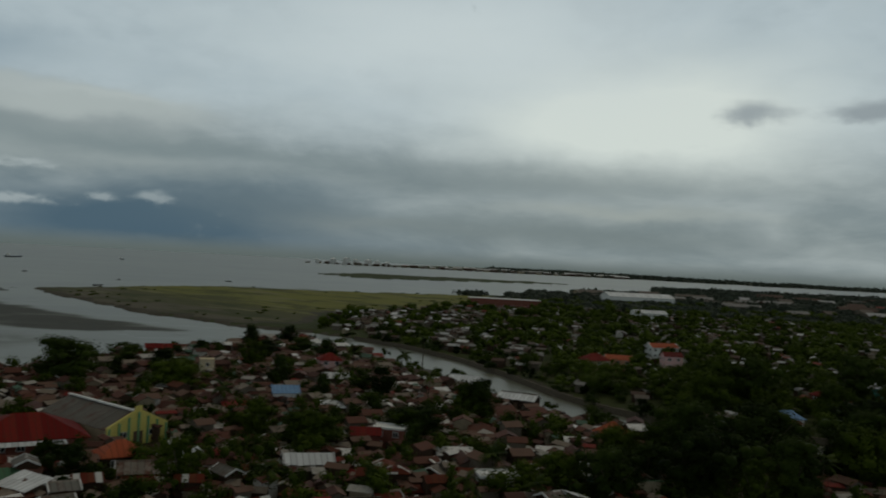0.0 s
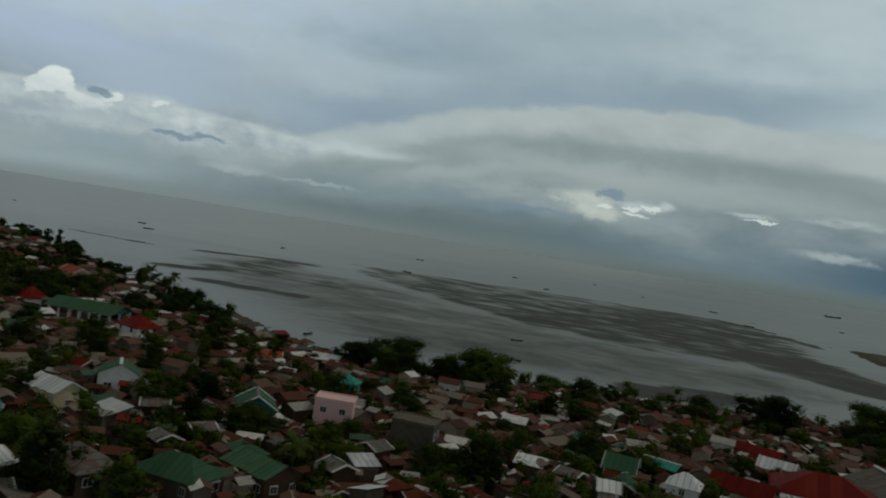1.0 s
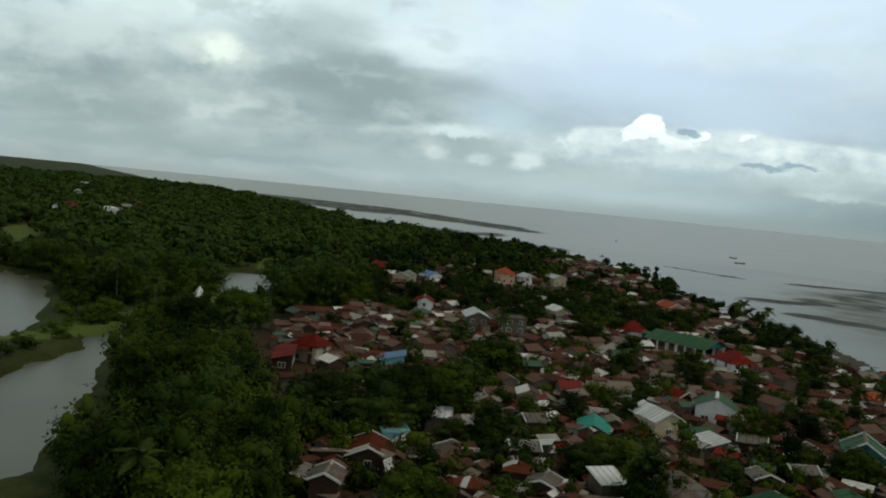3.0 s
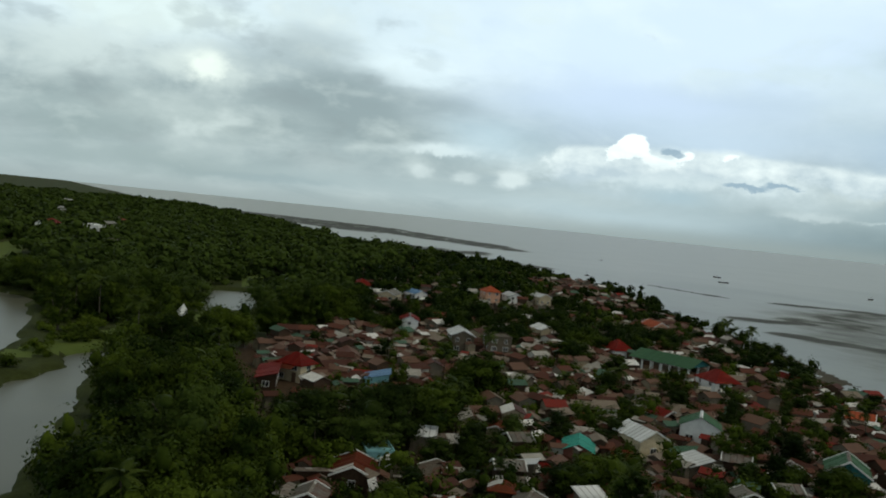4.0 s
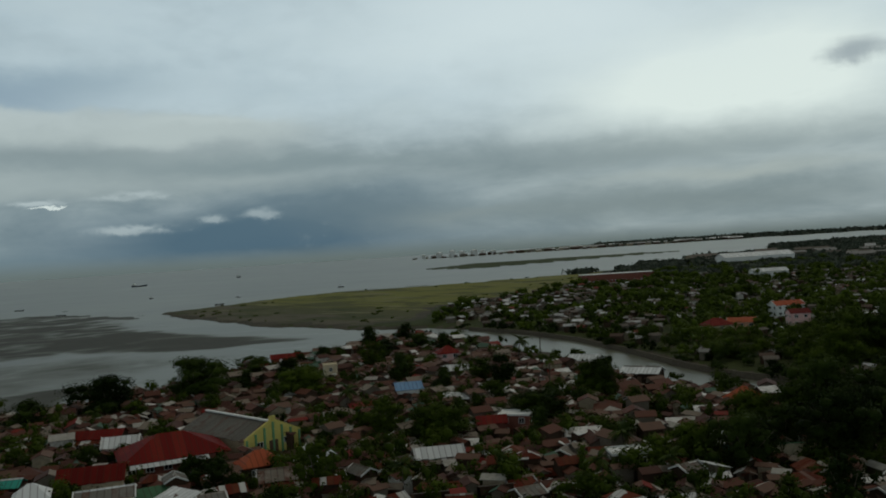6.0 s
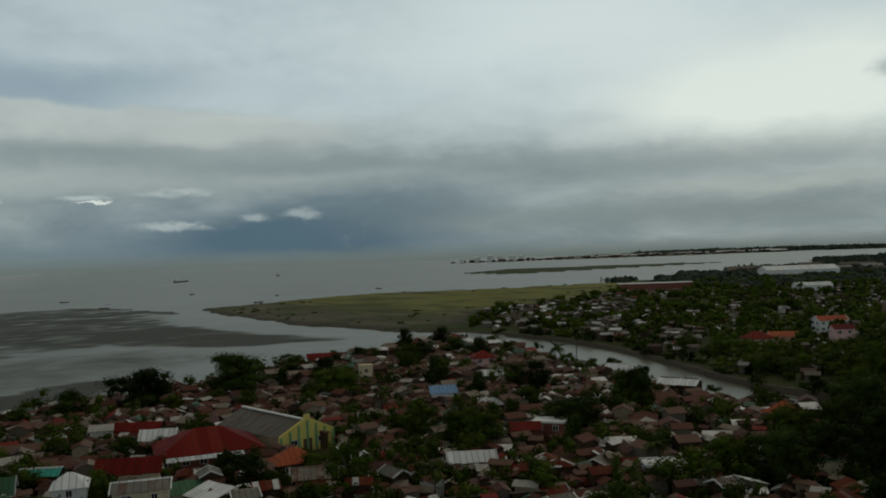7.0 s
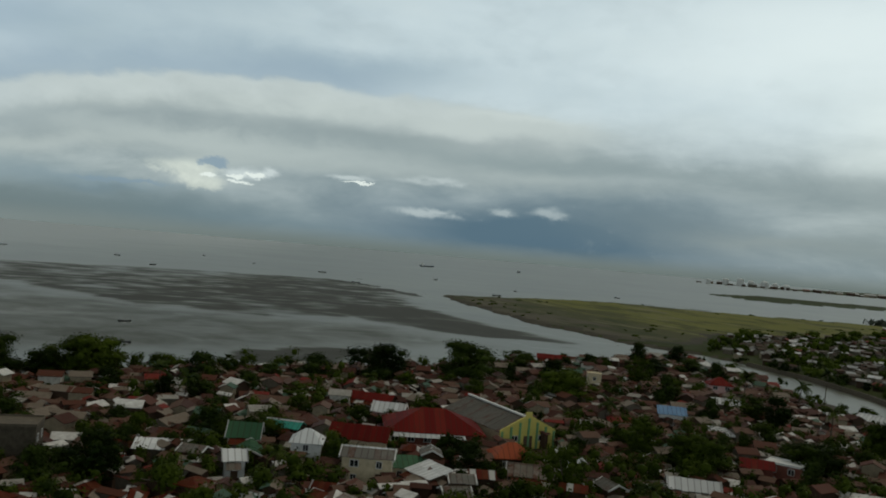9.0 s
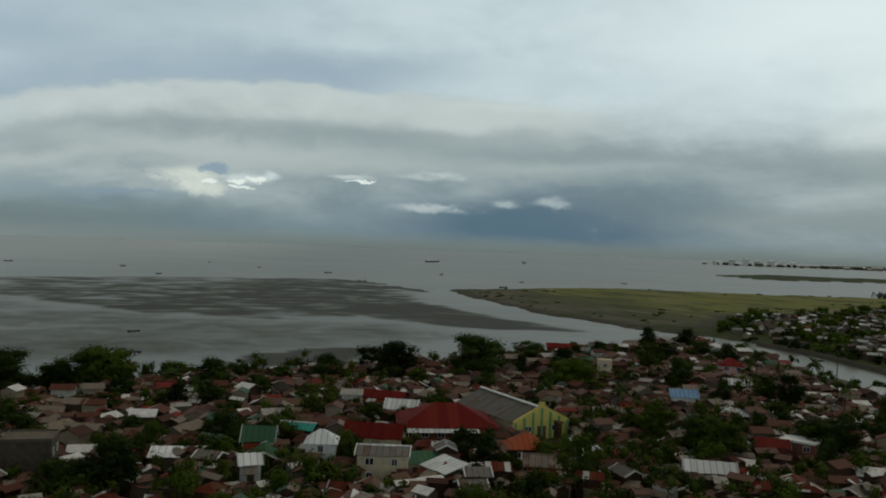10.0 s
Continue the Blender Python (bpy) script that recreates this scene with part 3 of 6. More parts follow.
def ripple_noise(px, py, size, seed):
    """Smooth random relief from a few crossing waves and their harmonics."""
    r = np.random.RandomState(seed)
    total = np.zeros(np.shape(px))
    for k in range(14):
        a = r.uniform(0, math.tau)
        w = math.tau / (size * r.uniform(0.35, 1.7))
        total += np.sin((px * math.cos(a) + py * math.sin(a)) * w + r.uniform(0, math.tau) + 1.3 * np.sin((px * math.sin(a) - py * math.cos(a)) * w * 0.6))
    return total / 14 ** 0.5


def smooth(v, a, b):
    k = np.clip((v - a) / (b - a), 0, 1)
    return k * k * (3 - 2 * k)


def ground_height(px, py):
    wob = ripple_noise(px, py, 60, 5) * 2.5 + ripple_noise(px, py, 14, 6) * 0.9
    z = np.full(np.shape(px), -1.6)
    for poly in (TOWN_LAND, FAR_BANK, PORT_LAND, ISLET):
        z = np.maximum(z, -1.6 + 2.8 * smooth(depth_in(poly, px, py) + wob, -4, 5))
    for poly in FLATS:
        z = np.maximum(z, -1.6 + 1.64 * smooth(depth_in(poly, px, py) + wob * 3.5, -30, -12))
    for (ax, ay), (bx, by) in BARS:
        ex, ey = bx - ax, by - ay
        k = np.clip(((px - ax) * ex + (py - ay) * ey) / (ex * ex + ey * ey), 0, 1)
        d = np.hypot(px - ax - k * ex, py - ay - k * ey) + wob * 0.6
        z = np.maximum(z, -1.0 + 1.25 * smooth(d, 10, 3))
    for poly in PONDS:
        z = np.where(z > 0, z - 2.6 * smooth(depth_in(poly, px, py) + wob * 0.8, -2, 2), z)
    return z


def bare_mud(px, py):
    """How bare the tidal mud stands: channels run along the shore, and it fades out landwards."""
    wob = ripple_noise(px, py, 60, 5) * 2.5 + ripple_noise(px, py, 14, 6) * 0.9
    bare = np.zeros(np.shape(px))
    for k, poly in enumerate(FLATS):
        d = depth_in(poly, px, py) + wob * (1.8 if k < 3 else 1.0)
        streak = ripple_noise(px * 0.55 + py * 0.28, py * 1.5 - px * 1.2, 44, 21 + k) * 0.6 + ripple_noise(px, py, 34, 31 + k) * 0.3 + ripple_noise(px, py, 110, 41 + k) * 0.45
        fade = 1.0
        if k == 1:
            fade = 0.72
        if k == 0:
            fade = (1 - 0.4 * smooth(-px, 400, 520)) * np.maximum(0.42 + 0.58 * smooth(-depth_in(TOWN_LAND, px, py), 100, 215), smooth(-depth_in(FAR_BANK, px, py), 80, 45))
        bare = np.maximum(bare, fade * smooth(d, -6, (20, 20, 20, 8, 60, 12, 12)[k]) * np.clip((0.72, 0.8, 0.9, 0.95, 0.40, 0.9, 0.7)[k] + (0.42, 0.4, 0.4, 0.25, 0.05, 0.4, 0.4)[k] * streak, 0, 1))
    for (ax, ay), (bx, by) in BARS:
        ex, ey = bx - ax, by - ay
        k = np.clip(((px - ax) * ex + (py - ay) * ey) / (ex * ex + ey * ey), 0, 1)
        bare = np.maximum(bare, smooth(np.hypot(px - ax - k * ex, py - ay - k * ey) + wob * 0.6, 13, 5))
    return bare


def link(name, me, parent=None):
    ob = new(name, me)
    if parent:
        ob.parent = parent
    return ob


def make_ground():
    fine = np.arange(-47, 126, 0.25)
    coarse = np.arange(130, 312, 6.0)
    turn = np.radians(np.concatenate([fine, coarse]))
    rings = np.concatenate([[4.0, 40.0], np.geomspace(80, 900, 165), np.geomspace(930, 4930, 60)])
    a, r = np.meshgrid(turn, rings)
    px, py = -np.sin(a) * r, np.cos(a) * r
    pz = ground_height(px, py)
    n, k = len(turn), len(rings)
    co = np.stack([px, py, pz], -1).reshape(-1, 3)
    i, j = np.meshgrid(np.arange(n), np.arange(k - 1))
    nxt = (i + 1) % n
    quads = np.stack([j * n + i, j * n + nxt, (j + 1) * n + nxt, (j + 1) * n + i], -1).reshape(-1, 4)
    # the middle under the eye
    co = np.vstack([co, [[0, 0, 1.2]]])
    me = bpy.data.meshes.new("ground")
    tris = [(len(co) - 1, (q + 1) % n, q) for q in range(n)]
    me.vertices.add(len(co))
    me.vertices.foreach_set("co", co.ravel())
    loops = np.concatenate([quads[:, ::-1].ravel(), np.array(tris)[:, ::-1].ravel()])
    starts = np.concatenate([np.arange(len(quads)) * 4, len(quads) * 4 + np.arange(len(tris)) * 3])
    me.loops.add(len(loops))
    me.loops.foreach_set("vertex_index", loops)
    me.polygons.add(len(starts))
    me.polygons.foreach_set("loop_start", starts)
    mid = co[quads].mean(1)
    x, y, z = mid.T
    kind = np.zeros(len(quads), np.int32)  # packed earth
    land = np.maximum(depth_in(TOWN_LAND, x, y), depth_in(FAR_BANK, x, y))
    kind[(depth_in(WOODS, x, y) > 0) | (np.hypot(x, y) > 420) | (depth_in(FAR_BANK, x, y) > 3)] = 1
    kind[depth_in(SPIT, x, y) > 7 + ripple_noise(x, y, 40, 3) * 4] = 2
    for poly in FIELDS:
        kind[depth_in(poly, x, y) > 0] = 3
    kind[((land < 4) & (land > -12)) | ((depth_in(SPIT, x, y) > -4) & (kind == 0)) | ((depth_in(SPIT, x, y) > 0) & (kind == 1))] = 5
    kind[(land <= -12) | (z < -0.5)] = 4
    kind[np.maximum(depth_in(PORT_LAND, x, y), depth_in(ISLET, x, y)) > 0] = 1
    me.polygons.foreach_set("material_index", np.concatenate([kind, np.zeros(len(tris), np.int32)]))
    me.polygons.foreach_set("use_smooth", np.ones(len(starts), bool))
    for m in (M_SOIL, M_SCRUB, M_GRASS, M_FIELD, M_MUD, M_SAND):
        me.materials.append(m)
    me.update(calc_edges=True)
    me.validate()
    bare = me.attributes.new("bare", "FLOAT", "POINT")
    bare.data.foreach_set("value", bare_mud(co[:, 0], co[:, 1]))
    tagged(link("ground", me), "flat coastal land with packed earth, grass spit and dark mudflats", "ground", kind="structure")


def make_sea():
    me = bpy.data.meshes.new("water")
    n, rings = 96, (1.0, 60.0, 400.0, 1500.0, 4930.0)
    co = [(-math.sin(math.tau * i / n) * r, math.cos(math.tau * i / n) * r, 0.0) for r in rings for i in range(n)]
    faces = [(j * n + i, j * n + (i + 1) % n, (j + 1) * n + (i + 1) % n, (j + 1) * n + i) for j in range(len(rings) - 1) for i in range(n)]
    me.from_pydata(co, [], [f[::-1] for f in faces] + [tuple(range(n))])
    me.materials.append(M_WATER)
    tagged(link("water", me), "calm silty grey-brown sea, river and ponds", "sea", kind="structure")


make_ground()
make_sea()


# ---------------------------------------------------------------- building kit
def mesh_of(name, bm, mat):
    me = bpy.data.meshes.new(name)
    bm.to_mesh(me)
    bm.free()
    for m in (mat if isinstance(mat, (list, tuple)) else (mat,)):
        me.materials.append(m)
    return me


def slab(bm, corners, thick):
    """A thin plate: corners in order, thickened downwards."""
    up = [bm.verts.new(c) for c in corners]
    down = [bm.verts.new((c[0], c[1], c[2] - thick)) for c in corners]
    n = len(corners)
    bm.faces.new(up)
    bm.faces.new(down[::-1])
    for i in range(n):
        bm.faces.new((up[i], down[i], down[(i + 1) % n], up[(i + 1) % n]))


def block(bm, x0, x1, y0, y1, z0, z1):
    v = [bm.verts.new((x, y, z)) for z in (z0, z1) for x, y in ((x0, y0), (x1, y0), (x1, y1), (x0, y1))]
    for f in ((3, 2, 1, 0), (4, 5, 6, 7), (0, 1, 5, 4), (1, 2, 6, 5), (2, 3, 7, 6), (3, 0, 4, 7)):
        bm.faces.new([v[i] for i in f])


def wall_mesh(w, d, h, rise, kind, mat):
    """Walls; their gables reach up under the roof. The ridge runs along x."""
    bm = bmesh.new()
    if kind in ("hip", "flat"):
        block(bm, -w / 2, w / 2, -d / 2, d / 2, -0.6, h)
    else:
        mid = h + rise if kind == "gable" else h + rise / 2
        back = h if kind == "gable" else h + rise
        prof = [(-d / 2, -0.6), (d / 2, -0.6), (d / 2, back), (0, mid), (-d / 2, h)]
        a = [bm.verts.new((-w / 2, y, z)) for y, z in prof]
        b = [bm.verts.new((w / 2, y, z)) for y, z in prof]
        bm.faces.new(a[::-1])
        bm.faces.new(b)
        for i in range(5):
            bm.faces.new((a[i], a[(i + 1) % 5], b[(i + 1) % 5], b[i]))
        bmesh.ops.recalc_face_normals(bm, faces=bm.faces)
    return mesh_of("wall", bm, mat)


def roof_mesh(w, d, h, rise, kind, mat, rnd, over=0.4):
    bm = bmesh.new()
    if kind == "flat":
        loops = []
        for grow, z in ((0.12, h), (0.12, h + 0.4), (-0.05, h + 0.4), (-0.05, h + 0.15)):
            loops.append([bm.verts.new((sx * (w / 2 + grow), sy * (d / 2 + grow), z)) for sx, sy in ((-1, -1), (1, -1), (1, 1), (-1, 1))])
        for a, b in zip(loops, loops[1:]):
            for i in range(4):
                bm.faces.new((a[i], a[(i + 1) % 4], b[(i + 1) % 4], b[i]))
        bm.faces.new(loops[0][::-1])
        bm.faces.new(loops[-1])
        return mesh_of("roof", bm, mat)
    if kind == "hip":
        e, k = over, min(d / 2, w / 2 - 0.4)
        z0 = h - over * rise / (d / 2)
        ridge = ((-w / 2 + k, 0, h + rise), (w / 2 - k, 0, h + rise))
        c = ((-w / 2 - e, -d / 2 - e, z0), (w / 2 + e, -d / 2 - e, z0), (w / 2 + e, d / 2 + e, z0), (-w / 2 - e, d / 2 + e, z0))
        v = [bm.verts.new(p) for p in c + ridge]
        u = [bm.verts.new((p[0], p[1], p[2] - 0.12)) for p in c]
        for f in ((0, 1, 5, 4), (2, 3, 4, 5), (1, 2, 5), (3, 0, 4)):
            bm.faces.new([v[i] for i in f])
        for i in range(4):
            bm.faces.new((v[i], u[i], u[(i + 1) % 4], v[(i + 1) % 4]))
        bm.faces.new(u)
        bmesh.ops.recalc_face_normals(bm, faces=bm.faces)
        return mesh_of("roof", bm, mat)
    # one folded sheet: strips a hand's breadth proud of one another, from eave over the ridge to eave
    x, end = -w / 2 - over, w / 2 + over
    n = max(3, round((end - x) / 1.05))
    step = (end - x) / n
    rows = []
    for i in range(n):
        lift, cut = 0.03 + rnd.uniform(0, 0.07), rnd.uniform(-0.15, 0.1)
        for px in (x + i * step, x + (i + 1) * step):
            px += 0.001 * (px > x + i * step)
            if kind == "gable":
                slope = rise / (d / 2)
                e = over + cut
                rows.append([(px, -d / 2 - e, h - e * slope + lift), (px, 0, h + rise + lift), (px, d / 2 + e, h - e * slope + lift)])
            else:
                slope = rise / d
                e = over + cut
                rows.append([(px, -d / 2 - e, h - e * slope + lift), (px, d / 2 + over, h + rise + over * slope + lift)])
    top = [[bm.verts.new(p) for p in row] for row in rows]
    under = [[bm.verts.new((p[0], p[1], p[2] - 0.06)) for p in row] for row in rows]
    m = len(rows[0])
    for a, b, c, e in zip(top, top[1:], under, under[1:]):
        for i in range(m - 1):
            bm.faces.new((a[i], b[i], b[i + 1], a[i + 1]))
            bm.faces.new((c[i + 1], e[i + 1], e[i], c[i]))
        bm.faces.new((c[0], e[0], b[0], a[0]))
        bm.faces.new((a[-1], b[-1], e[-1], c[-1]))
    for a, c in ((top[0], under[0]), (top[-1], under[-1])):
        for i in range(m - 1):
            bm.faces.new((a[i], a[i + 1], c[i + 1], c[i]))
    bmesh.ops.recalc_face_normals(bm, faces=bm.faces)
    return mesh_of("roof", bm, mat)


def ridge_mesh(w, h, rise, mat, over=0.45):
    """A folded cap along the ridge."""
    bm = bmesh.new()
    x, end = -w / 2 - over - 0.05, w / 2 + over + 0.05
    prof = ((-0.32, h + rise - 0.02), (0, h + rise + 0.2), (0.32, h + rise - 0.02), (0, h + rise + 0.13))
    a = [bm.verts.new((x, yy, zz)) for yy, zz in prof]
    b = [bm.verts.new((end, yy, zz)) for yy, zz in prof]
    for i in range(4):
        bm.faces.new((a[i], b[i], b[(i + 1) % 4], a[(i + 1) % 4]))
    bm.faces.new(a)
    bm.faces.new(b[::-1])
    bmesh.ops.recalc_face_normals(bm, faces=bm.faces)
    return mesh_of("ridge_cap", bm, mat)


def verge_mesh(d, h, rise, mat):
    """The pale board along the sloping ends of a roof."""
    bm = bmesh.new()
    e = d / 2 + 0.4
    low, high = h - 0.4 * rise / (d / 2), h + rise
    prof = ((-e, low - 0.08), (0, high - 0.08), (e, low - 0.08), (e, low + 0.2), (0, high + 0.2), (-e, low + 0.2))
    a = [bm.verts.new((-0.09, yy, zz)) for yy, zz in prof]
    b = [bm.verts.new((0.09, yy, zz)) for yy, zz in prof]
    for loop in (a, b):
        bm.faces.new((loop[0], loop[1], loop[4], loop[5]))
        bm.faces.new((loop[1], loop[2], loop[3], loop[4]))
    for i in range(6):
        bm.faces.new((a[i], a[(i + 1) % 6], b[(i + 1) % 6], b[i]))
    bmesh.ops.recalc_face_normals(bm, faces=bm.faces)
    return mesh_of("verge_board", bm, mat)


def opening_meshes():
    """A window frame with bars, its pane, and a door, all about their own middle, facing -y."""
    bm = bmesh.new()
    for x0, x1, z0, z1 in ((-0.62, -0.52, -0.55, 0.55), (0.52, 0.62, -0.55, 0.55), (-0.52, 0.52, 0.45, 0.55), (-0.62, 0.62, -0.63, -0.55), (-0.04, 0.04, -0.55, 0.45)):
        block(bm, x0, x1, -0.07, 0.02, z0, z1)
    frame_me = mesh_of("window_frame", bm, M_TRIM)
    bm = bmesh.new()
    block(bm, -0.52, 0.52, -0.03, 0.02, -0.55, 0.45)
    pane_me = mesh_of("pane", bm, M_DARK)
    bm = bmesh.new()
    block(bm, -0.45, 0.45, -0.06, 0.02, 0, 2.0)
    block(bm, -0.53, -0.45, -0.08, 0.02, 0, 2.08)
    block(bm, 0.45, 0.53, -0.08, 0.02, 0, 2.08)
    door_me = mesh_of("door", bm, M_DOOR)
    return frame_me, pane_me, door_me


FRAME_ME, PANE_ME, DOOR_ME = opening_meshes()
HOME_Z = 1.2


def add_window(parent, x, y, z, turn, wide=1.0):
    f = link("window", FRAME_ME, parent)
    f.matrix_basis = pose(x, y, z, 0, 0, turn) @ Matrix.Diagonal((wide, 1, 1, 1))
    link("pane", PANE_ME, f)


def house(x, y, turn, w, d, h, kind="gable", rise=None, roof="rust", wall="concrete", storeys=1, label="", name="house", group="", category="house", sides="abcd", seed=0):
    """One house: walls, a roof of sheets, a door and windows on the sides asked for (a: -y, b: +x, c: +y, d: -x)."""
    rnd = random.Random(seed * 977 + int(w * 10))
    rise = (d * 0.22 if rise is None else rise)
    root = new(name)
    root.matrix_basis = pose(x, y, HOME_Z, 0, 0, turn)
    link("wall", wall_mesh(w, d, h, rise, kind, M_WALL[wall]), root)
    link("roof", roof_mesh(w, d, h, rise, kind, M_ROOF[roof] if roof in M_ROOF else M_WALL[roof], rnd), root)
    if kind == "gable" and seed % 5 in (0, 2):
        link("ridge_cap", ridge_mesh(w, h, rise, M_ROOF["pale"] if seed % 5 == 2 else M_ROOF["grey"]), root)
    if kind == "gable" and seed % 4 in (1, 2):
        verge_me = verge_mesh(d, h, rise, M_TRIM if seed % 4 == 1 else M_ROOF["pale"])
        for side in (-1, 1):
            link("verge_board", verge_me, root).location.x = side * (w / 2 + 0.42)
    if seed % 2 == 0 and h < 4:
        bm = bmesh.new()
        slab(bm, ((-w * 0.45, -d / 2 - 1.9, h * 0.72), (w * 0.3, -d / 2 - 1.8, h * 0.74), (w * 0.3, -d / 2, h * 0.93), (-w * 0.45, -d / 2, h * 0.93)), 0.05)
        link("awning", mesh_of("awning", bm, M_ROOF[rnd.choice(("rust", "grey", "pale", "rust"))]), root)
    per = h / storeys
    for s in sides:
        span = w if s in "ac" else d
        n = max(1, int(span / 3.0))
        for fl in range(storeys):
            z = fl * per + min(1.55, per * 0.55)
            for i in range(n):
                u = (i + 0.5) / n * span - span / 2
                if s == "a" and fl == 0 and i == n // 2:
                    door = link("door", DOOR_ME, root)
                    door.matrix_basis = pose(u, -d / 2, 0.05)
                    continue
                px, py, ang = {"a": (u, -d / 2, 0), "b": (w / 2, u, 90), "c": (u, d / 2, 180), "d": (-w / 2, u, -90)}[s]
                add_window(root, px, py, z, ang, rnd.choice((0.8, 1.0, 1.2)))
    return tagged(root, label, category, group)


# ---------------------------------------------------------------- trees
GOLD = (1 + 5 ** 0.5) / 2
ICO_CO = [Vector(p).normalized() for a in (-1, 1) for b in (-GOLD, GOLD) for p in ((0, a, b), (a, b, 0), (b, 0, a))]
ICO_FACES = [f for f in itertools.combinations(range(12), 3) if all((ICO_CO[i] - ICO_CO[j]).length < 1.2 for i, j in itertools.combinations(f, 2))]
ICO_FACES = [f if (ICO_CO[f[1]] - ICO_CO[f[0]]).cross(ICO_CO[f[2]] - ICO_CO[f[0]]).dot(ICO_CO[f[0]]) > 0 else f[::-1] for f in ICO_FACES]


def clump_mesh(name, rnd, height, width, base, clumps, leaves, leaf, mat):
    """A crown of many leaf sprays gathered in uneven clumps round a few boughs."""
    co, faces = [], []
    centres = []
    for i in range(clumps):
        a = rnd.uniform(0, math.tau)
        u = rnd.random() ** 0.6
        zz = rnd.uniform(0, 1)
        reach = width / 2 * math.sin(math.pi * (0.12 + 0.8 * zz)) ** 0.8 * (0.75 + 0.35 * math.sin(3 * a + rnd.random()))
        centres.append((math.cos(a) * reach * u, math.sin(a) * reach * u, base + (height - base) * (0.06 + 0.88 * zz)))
    solid = []
    for cx, cy, cz in centres:
        rad = rnd.uniform(0.12, 0.20) * width
        k = len(co)
        core = [Vector((cx, cy, cz)) + Vector((a, b, c * 0.75)) * rad * rnd.uniform(0.32, 0.62) for a, b, c in ICO_CO]
        co += core
        faces += [tuple(k + i for i in f) for f in ICO_FACES]
        solid += [True] * len(ICO_FACES)
        for _ in range(leaves):
            v = Vector((rnd.gauss(0, 1), rnd.gauss(0, 1), rnd.gauss(0, 1))).normalized()
            p = Vector((cx, cy, cz)) + Vector((v.x, v.y, v.z * 0.75)) * rad * rnd.uniform(0.62, 1.06)
            nrm = (v + Vector((rnd.uniform(-.3, .3), rnd.uniform(-.3, .3), rnd.uniform(0, .4)))).normalized()
            side = nrm.orthogonal().normalized()
            side.rotate(Matrix.Rotation(rnd.uniform(0, math.tau), 3, nrm))
            up = nrm.cross(side)
            s = leaf * rnd.uniform(0.6, 1.35)
            k = len(co)
            co += [p - side * s, p - up * s * 0.55 + nrm * 0.06, p + side * s, p + up * s * 0.55 + nrm * 0.06]
            faces.append((k, k + 1, k + 2, k + 3))
            solid.append(False)
    me = bpy.data.meshes.new(name)
    me.from_pydata([tuple(c) for c in co], [], faces)
    me.polygons.foreach_set("use_smooth", solid)
    me.materials.append(mat)
    return me


def limb(bm, a, b, ra, rb, sides=6):
    a, b = Vector(a), Vector(b)
    way = (b - a).normalized()
    u = way.orthogonal().normalized()
    v = way.cross(u)
    low = [bm.verts.new(a + (u * math.cos(math.tau * i / sides) + v * math.sin(math.tau * i / sides)) * ra) for i in range(sides)]
    top = [bm.verts.new(b + (u * math.cos(math.tau * i / sides) + v * math.sin(math.tau * i / sides)) * rb) for i in range(sides)]
    for i in range(sides):
        bm.faces.new((low[i], low[(i + 1) % sides], top[(i + 1) % sides], top[i]))
    bm.faces.new(top)


def broad_tree(seed, height, width, mat, low=0.22, clumps=64, leaves=110, leaf=0.33):
    rnd = random.Random(seed)
    root = new("tree")
    bm = bmesh.new()
    fork = height * max(low, 0.12) + 0.6
    limb(bm, (0, 0, -0.8), (0.1, 0, fork), 0.032 * height, 0.024 * height, 8)
    for i in range(6):
        a = i * math.tau / 6 + rnd.uniform(-.4, .4)
        r = width * rnd.uniform(0.2, 0.34)
        limb(bm, (0.1, 0, fork - 0.2), (math.cos(a) * r, math.sin(a) * r, height * rnd.uniform(0.5, 0.85)), 0.016 * height, 0.005 * height, 5)
    link("trunk", mesh_of("trunk", bm, M_BARK), root)
    link("crown", clump_mesh("crown", rnd, height, width, height * low, clumps, leaves, leaf, mat), root)
    return root


def frond_mesh(rnd, length):
    """A drooping feather: a rib with leaflets on both sides."""
    co, faces = [], []
    n = 20
    pts = [Vector((length * (i / n), 0, length * (0.35 * (i / n) - 0.75 * (i / n) ** 2.2))) for i in range(n + 1)]
    for i in range(n):
        p, q = pts[i], pts[i + 1]
        wide = length * 0.21 * math.sin(math.pi * min(1, 0.12 + 0.88 * (i + 0.5) / n)) + 0.08
        for s in (-1, 1):
            k = len(co)
            co += [p, p.lerp(q, 0.85), p.lerp(q, 0.75) + Vector((0.25, s * wide, -0.5 * wide)), p.lerp(q, 0.25) + Vector((0.22, s * wide, -0.52 * wide))]
            faces.append((k, k + 1, k + 2, k + 3) if s > 0 else (k + 3, k + 2, k + 1, k))
    me = bpy.data.meshes.new("frond")
    me.from_pydata([tuple(c) for c in co], [], faces)
    me.materials.append(M_PALM)
    return me


